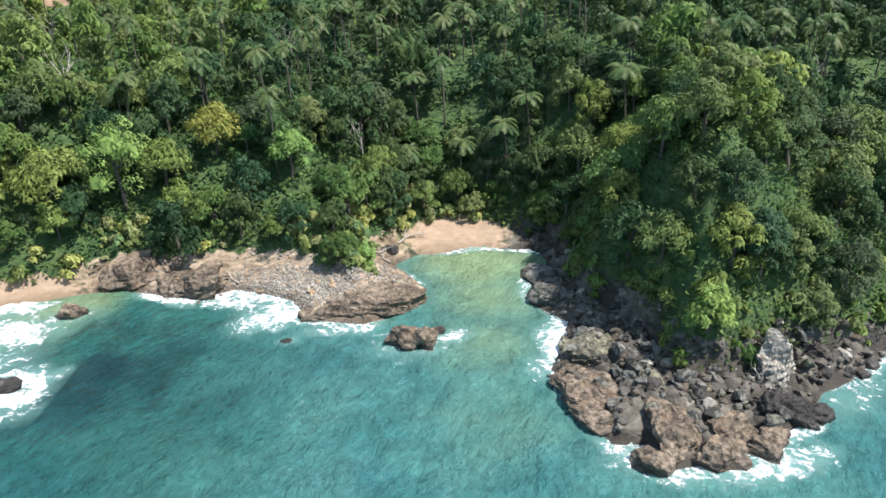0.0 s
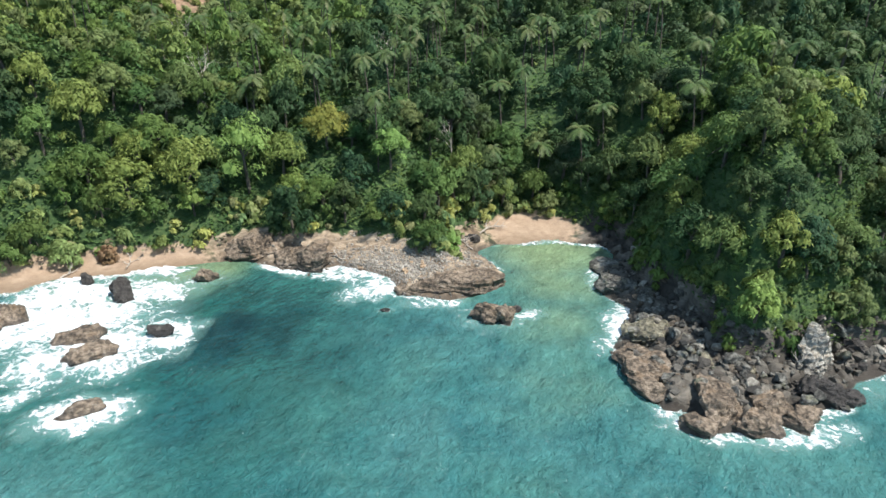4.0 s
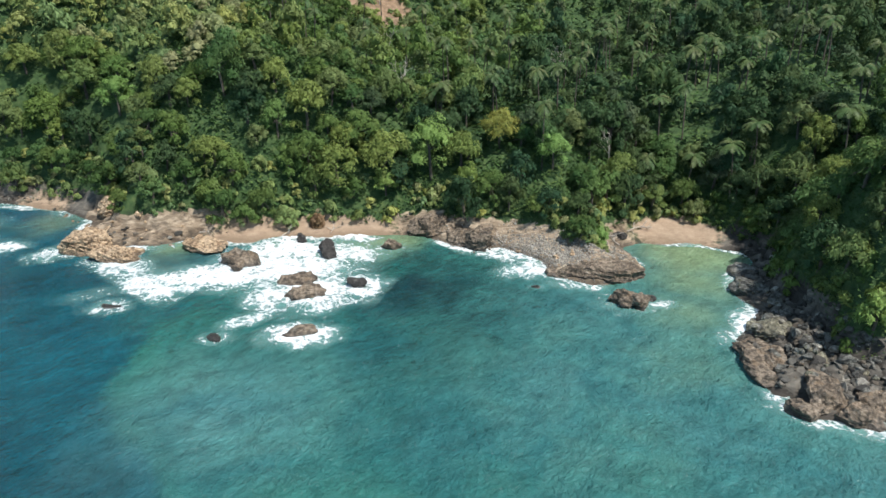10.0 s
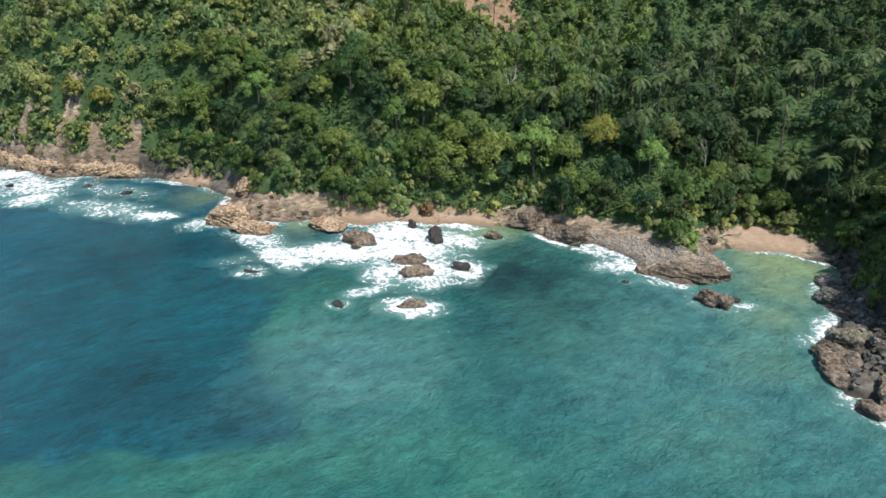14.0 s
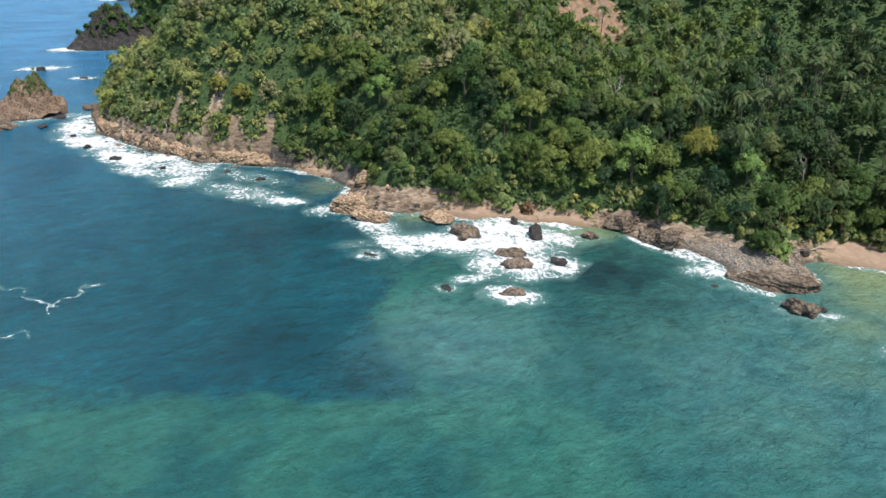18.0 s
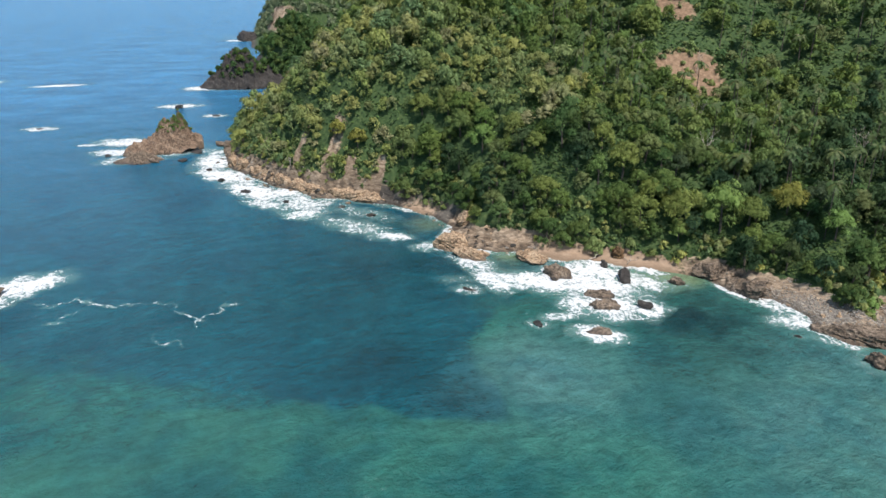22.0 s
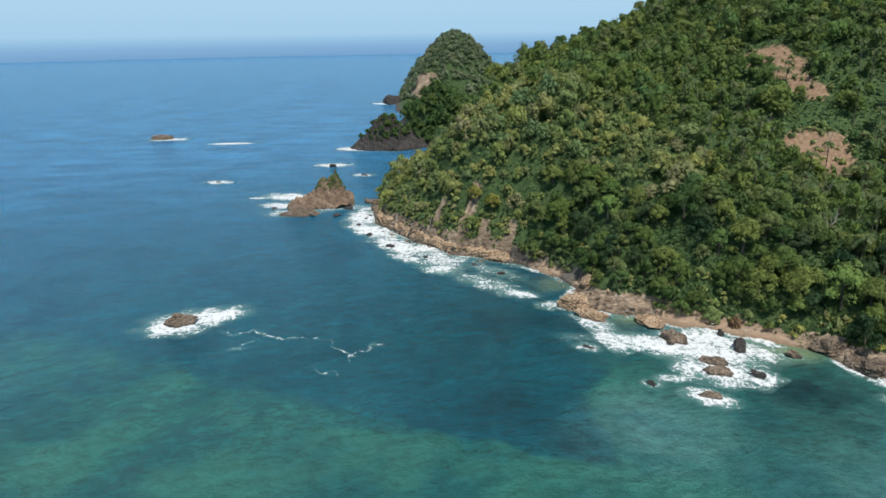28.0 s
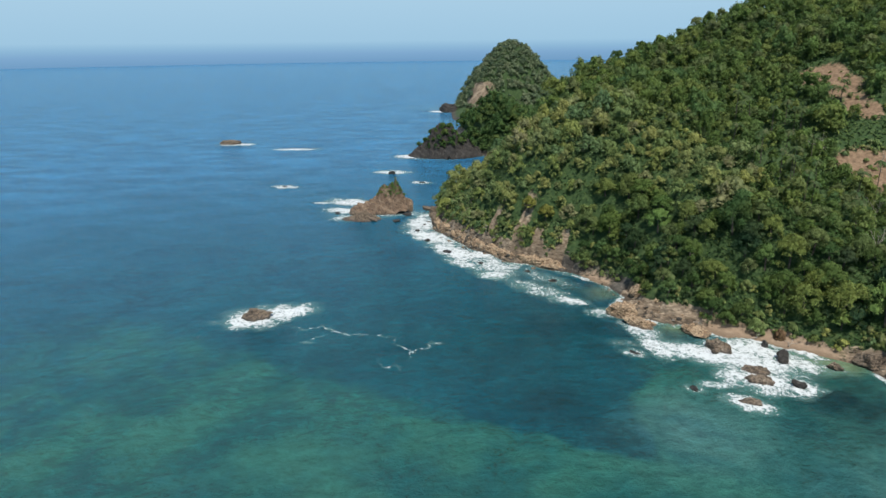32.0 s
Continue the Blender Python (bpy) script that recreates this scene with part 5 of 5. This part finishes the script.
def build_front_trees():
    """The trees nearest the water, each on its own."""
    kinds = [build_tree(k, 300 + i) for i, k in enumerate(TREE_KINDS)]
    kinds += [build_tree(k, 340 + i) for i, k in enumerate(TREE_KINDS[:3])]
    kinds.append(build_tree((4.8, 10.0, 32, 2400, 0.5, 0.02, LEAF_SHADED, "deep-green broadleaf tree crowding the rocky point"), 350))
    kinds.append(build_tree((5.4, 11.0, 34, 2500, 0.56, 0.05, LEAF_SHADED, "spreading dark-green tree above the sandy cove"), 351))
    index = np.nonzero(FRONT)[0]
    order = index[np.argsort(TU[index])][:300]
    used = set()
    for n, i in enumerate(order):
        edge = TU[i] < 6
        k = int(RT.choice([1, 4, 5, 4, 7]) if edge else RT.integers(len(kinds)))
        # darker leaf copies near cove and point carry the cloud shade
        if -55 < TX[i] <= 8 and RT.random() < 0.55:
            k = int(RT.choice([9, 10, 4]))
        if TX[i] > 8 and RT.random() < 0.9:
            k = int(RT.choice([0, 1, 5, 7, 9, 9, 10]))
        s = RT.uniform(0.75, 1.1) if edge else RT.uniform(0.75, 1.2)
        m = pose(TX[i], TY[i], TZ[i] - 0.3, *RT.uniform(-5, 5, 2), RT.uniform(0, 360)) @ Matrix.Diagonal((s * RT.uniform(0.95, 1.2), s * RT.uniform(0.95, 1.2), s * RT.uniform(0.85, 1.25), 1))
        if k not in used:
            used.add(k)
            kinds[k].matrix_basis = m
        else:
            base = kinds[k]
            keep = base.matrix_basis.copy()
            base.scale = (1, 1, 1)
            copy_thing(base, m)
            base.matrix_basis = keep
    for k, thing in enumerate(kinds):
        if k not in used:
            thing.matrix_basis = pose(-30 - 5 * k, 150, ground_at(-30 - 5 * k, 150))
    FRONT[:] = False
    FRONT[order] = True


build_front_trees()


def build_palms():
    kinds = [build_palm(500 + i, h) for i, h in enumerate((12.5, 14.0, 15.0, 11.5))]
    spots = [(4, 151), (15, 147), (-34, 136), (-39, 153), (20, 150), (-86, 183), (-61, 202), (-16, 211), (28, 189), (-66, 140), (-52, 150), (-95, 160), (-74, 196), (-30, 180)]
    index = np.nonzero(PALMY > 0.55)[0]
    pick = RT.choice(index, 150, replace=False)
    spots += [(TX[i] + 2.5, TY[i] + 2.0) for i in pick]
    PALM_SPOTS.extend(spots)
    for n, (x, y) in enumerate(spots):
        s = RT.uniform(0.75, 1.08)
        m = pose(x, y, ground_at(x, y), 0, 0, RT.uniform(0, 360)) @ Matrix.Diagonal((s, s, RT.uniform(0.92, 1.22), 1))
        if n < len(kinds):
            kinds[n].matrix_basis = m
        else:
            base = kinds[n % len(kinds)]
            keep = base.matrix_basis.copy()
            base.scale = (1, 1, 1)
            copy_thing(base, m)
            base.matrix_basis = keep


build_palms()


def forest(name, x, y, z, scale, templates, seed, label, mat=LEAF, palms=None):
    """Many trees of the far slopes, joined."""
    r = rng(seed)
    vs, fs, tint, n = [], [], [], 0
    for i in range(len(x)):
        v, f = templates[r.integers(len(templates))]
        a, s = r.uniform(0, 2 * math.pi), scale * (0.62 + 0.78 * r.random() ** 1.8)
        c, q = math.cos(a) * s * 1.02, math.sin(a) * s * 1.02
        h = s * r.uniform(0.75, 1.4)
        vs.append(np.stack([v[:, 0] * c - v[:, 1] * q + x[i], v[:, 0] * q + v[:, 1] * c + y[i], v[:, 2] * h + z[i] - 0.5], 1))
        fs.append(f + n)
        n += len(v)
        tint.append(np.full(len(v), r.random()))
    ob = new(name, mesh_of(name, np.concatenate(vs), np.concatenate(fs), [mat], dict(tint=np.concatenate(tint)), smooth=False))
    return tagged(ob, label, "forest", kind="stuff")


def build_forests():
    far = []
    for i, (w, h, c, leaves, size, low) in enumerate(((4.8, 10.0, 28, 600, 0.84, 0.02), (4.0, 8.5, 24, 500, 0.80, 0.0), (5.8, 11.5, 32, 680, 0.90, 0.05), (3.6, 11.5, 24, 480, 0.80, 0.05), (4.6, 8.0, 26, 520, 0.80, 0.0), (3.6, 6.0, 20, 400, 0.74, 0.0))):
        for k in range(2):
            v, f, _ = crown(600 + 10 * i + k, w, h, c, leaves, size, low, 0.5)
            far.append((v, f))
    spots = np.array(PALM_SPOTS)
    clear = np.hypot(TX[:, None] - spots[:, 0], TY[:, None] - spots[:, 1]).min(1) > 3.6
    rest = ~FRONT & clear
    ridge = (TX > 8) & (TY < 150)
    # leaf colour by zone: lighter where sunlit, darker in place of shade
    zones = ((rest & (TX < -130) & (TY < 165), LEAF, "sunlit green forest covering the headland"), (rest & (TX < -130) & (TY >= 165), LEAF_GREEN_DIM, "mixed forest on the upper slope of the headland"), (rest & (TX >= -130) & (TX < -55), LEAF_GREEN_DIM, "dense mixed forest on the slope above the beaches"),
             (rest & (TX >= -55) & (TX < 60) & ~ridge, LEAF_SHADED, "dark green forest filling the valley behind the cove"), (rest & (TX >= 60), LEAF_SHADED, "dense forest on the slope behind the point"), (rest & (TX < 60) & ridge, LEAF_GREEN_DIM, "green forest on the ridge of the rocky point"))
    light = [crown(640 + k, w, h, 16, 360, 0.88, 0.02, 0.5)[:2] for k, (w, h) in enumerate(((4.8, 10.0), (4.0, 8.5), (5.6, 11.5), (3.8, 9.0)))]
    back = (TY > 250) & (TX > -150) | (TY > 300) | (TX > 100)
    for k, (zone, mat, label) in enumerate(zones):
        thin = zone & ~((PALMY > 0.8) & (RT.random(TX.size) < 0.25))
        for deep, shapes in ((thin & ~back, far), (thin & back, light)):
            if deep.any():
                forest("forest", TX[deep], TY[deep], TZ[deep], 1.0, shapes, 700 + k, label, mat)
    # scrub that closes the edge of the forest down to the rocks
    r = rng(77)
    bush = [crown(660 + k, 2.0, 2.6, 5, 130, 0.75, 0.1, 0.5)[:2] for k in range(4)]
    x, y = r.uniform(-345, 90, 9000), r.uniform(60, 190, 9000)
    z, d, up, cover = terrain(x, y)
    ok = (up > 0.4) & (up < 9) & (cover["rock"] < 0.85) & (d > 2)
    ok = np.nonzero(ok)[0][:900]
    for ok, mat, label in ((ok[x[ok] < 8], LEAF, "low shrubs and creepers along the forest edge"), (ok[x[ok] >= 8], LEAF_GREEN_DIM, "green shrubs and creepers over the rocky point")):
        forest("undergrowth", x[ok], y[ok], z[ok], 1.0, bush, 720, label, mat)
    # tufts on bare slopes and cliffs
    x, y = r.uniform(-345, -80, 9000), r.uniform(80, 290, 9000)
    z, d, up, cover = terrain(x, y)
    ok = np.nonzero((((cover["rock"] > 0.5) & (z > 5)) | (cover["soil"] > 0.3)) & (r.random(9000) < 0.35))[0][:620]
    forest("undergrowth", x[ok], y[ok], z[ok], 0.8, bush, 721, "sparse scrub on bare soil and cliff ledges")
    # leafy ground layer between the trunks
    x = np.concatenate([r.uniform(-350, 120, 80000), r.uniform(8, 80, 26000), r.uniform(-150, 8, 26000)])
    y = np.concatenate([r.uniform(66, 330, 80000), r.uniform(70, 150, 26000), r.uniform(98, 165, 26000)])
    ok = y < 275 + 1.1 * np.clip(-60 - x, 0, 400)
    x, y = x[ok], y[ok]
    z, d, up, cover = terrain(x, y)
    ok = (up > 0.3) & (cover["soil"] < 0.6) & (cover["rock"] < 0.7)
    x, y, z = x[ok], y[ok], z[ok]
    n = len(x)
    a, s = r.uniform(0, 2 * math.pi, n), r.uniform(0.7, 1.35, n) * np.clip(np.hypot(x - 10, y + 40) / 230, 0.5, 1.3)
    way, side = np.stack([np.cos(a), np.sin(a), r.uniform(0.1, 0.9, n)], 1), np.stack([-np.sin(a), np.cos(a), r.normal(0, 0.3, n)], 1)
    foot = np.stack([x, y, z + r.uniform(0.0, 1.3, n)], 1)
    v = np.stack([foot, foot + way * s[:, None] + side * 0.4 * s[:, None], foot + way * s[:, None] * 0.8 - side * 0.5 * s[:, None]], 1).reshape(-1, 3)
    tint = np.repeat(0.5 + 0.5 * ripple(x, y, 6, 0.3), 3)
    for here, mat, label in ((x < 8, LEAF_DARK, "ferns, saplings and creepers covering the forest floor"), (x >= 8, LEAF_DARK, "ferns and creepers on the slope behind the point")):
        pick = np.repeat(here, 3)
        ob = new("undergrowth", mesh_of("undergrowth", v[pick], np.arange(here.sum() * 3).reshape(-1, 3), [mat], dict(tint=tint[pick]), smooth=False))
        tagged(ob, label, "undergrowth", kind="stuff")
    # the far hills
    big = [crown(680 + k, 4.2, 6.0, 9, 120, 1.1, 0.0, 0.5)[:2] for k in range(4)]
    xs, ys = np.meshgrid(np.arange(-1030, -400, 4.6), np.arange(215, 710, 4.6))
    x, y = xs.ravel() + r.uniform(-8.0, 8.0, xs.size), ys.ravel() + r.uniform(-8.0, 8.0, xs.size)
    z, d, up, cover = terrain(x, y)
    cone = np.hypot(x + 908, y - 588) < 100
    facing = (x + 908) * 0.82 - (y - 588) * 0.57 > -70
    ok = (up > 1.5) & cone & facing & (cover["rock"] + r.uniform(-0.2, 0.2, x.size) < 0.6)
    forest("forest", x[ok], y[ok], z[ok] + 0.3, 1.2, big, 730, "hazy green forest on the cone-shaped hill", LEAF_HAZED)
    ok = (up > 1.0) & ~cone & ((np.hypot(x + 555, y - 315) < 95) | ((x > -700) & (x < -600) & (d < 40)))
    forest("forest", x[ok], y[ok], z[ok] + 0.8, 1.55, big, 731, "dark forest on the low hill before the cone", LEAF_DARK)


build_forests()


# ---- single trees that stand out
def build_landmarks():
    heroes = ((37.4, 83.5, 9, 3.8, LEAF_BRIGHT, "young tree with large bright lime-green leaves"), (-75, 123, 7, 3.8, LEAF_BRIGHT, "flat-topped lime-green tree at the forest edge"),
              (-64, 130, 18, 8.5, LEAF_BRIGHT, "large layered tree with fresh green tiers"), (-47, 139, 10.5, 6.0, LEAF_YELLOW, "spreading tree with yellow-green leaves"),
              (-31, 136, 10, 5.0, LEAF_BRIGHT, "fresh green tree rising above its neighbours"), (46, 91, 9, 4.8, LEAF_SHADED, "rounded deep-green tree on the point"),
              (-159, 118, 12, 6.0, LEAF_BRIGHT, "sunlit green tree on the headland slope"), (-219, 102, 9, 4.6, LEAF_YELLOW, "yellow-green tree above the cliff"),
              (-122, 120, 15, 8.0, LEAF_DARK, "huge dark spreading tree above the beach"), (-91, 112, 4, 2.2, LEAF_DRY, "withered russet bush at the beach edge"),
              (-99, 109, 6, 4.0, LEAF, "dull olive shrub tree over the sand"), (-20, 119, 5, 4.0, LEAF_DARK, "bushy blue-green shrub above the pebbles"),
              (-16, 121, 4, 3.0, LEAF_BRIGHT, "light green bush beside the driftwood"), (-231, 100, 9, 4.0, LEAF_YELLOW, "pale yellow-green tree on the headland"))
    for i, (x, y, h, w, mat, label) in enumerate(heroes):
        v, f, lobes = crown(800 + i, w, h, 34, 2600, 0.56, 0.25 if h > 6 else 0.0, 0.9)
        top = new("tree" if h > 5 else "bush")
        part("trunk", trunk_mesh(800 + i, h, lobes, 0.12 + 0.015 * h), top)
        part("crown", mesh_of("crown", v, f, [mat], smooth=False), top)
        top.matrix_basis = pose(x, y, ground_at(x, y) + (1.0 if h > 6 else 0.0), 0, 0, 40 * i)
        tagged(top, label, "tree" if h > 5 else "bush")
    for i, (x, y, h, label) in enumerate(((-18, 149, 13, "bare grey dead tree among green crowns"), (-79, 146, 15, "tall pale dead trunk above the canopy"), (-45, 198, 15, "leafless pale tree on the palm slope"),
                                          (-41, 193, 14, "bleached bare tree standing in the forest"), (-252, 88, 7, "bleached dead trunk against the cliff"), (87, 158, 13, "leafless grey tree on the far slope"), (44, 79.5, 5, "small leafless shrub at the edge of the rocks"), (-96, 178, 15, "pale bare tree rising from the slope"), (-140, 205, 14, "bare trunk beside the soil clearing"), (-118, 219, 12, "lone bare tree on the soil clearing"))):
        ob = build_dead_tree(820 + i, h, label)
        ob.matrix_basis = pose(x, y, ground_at(x, y))
    for i, (x, y, turn) in enumerate(((-14, 127, 20), (-11.5, 126, 140), (-9.0, 133.5, 60), (-7.0, 137, 10), (-97, 104.5, 60), (-118, 97.5, 20), (-40, 117, 150), (-86, 110.5, 100))):
        ob = build_dead_tree(840 + i, 5, "bleached driftwood branch stranded above the waterline", "driftwood", "driftwood")
        ob.matrix_basis = pose(x, y, ground_at(x, y) + 0.5, 0, 82, turn)
    # shrubs on the crag and the far islet
    r = rng(88)
    bush = [crown(860 + k, 2.6, 3.0, 6, 130, 0.8, 0.1, 0.5)[:2] for k in range(3)]
    for label, count, low, size, seed, mat, text in ((CRAG, 150, 0.5, 0.5, 861, LEAF_GREEN_DIM, "green shrubs clinging to the top of the sea crag"), (ISLET, 150, 0.3, 1.2, 862, LEAF_DARK, "dark bushes on the crown of the rocky islet")):
        p = CRAGS[label]
        p = p[p[:, 2] > low * p[:, 2].max()]
        p = p[r.choice(len(p), count)]
        forest("undergrowth", p[:, 0], p[:, 1], p[:, 2] - 0.3, size, bush, seed, text, mat)


build_landmarks()
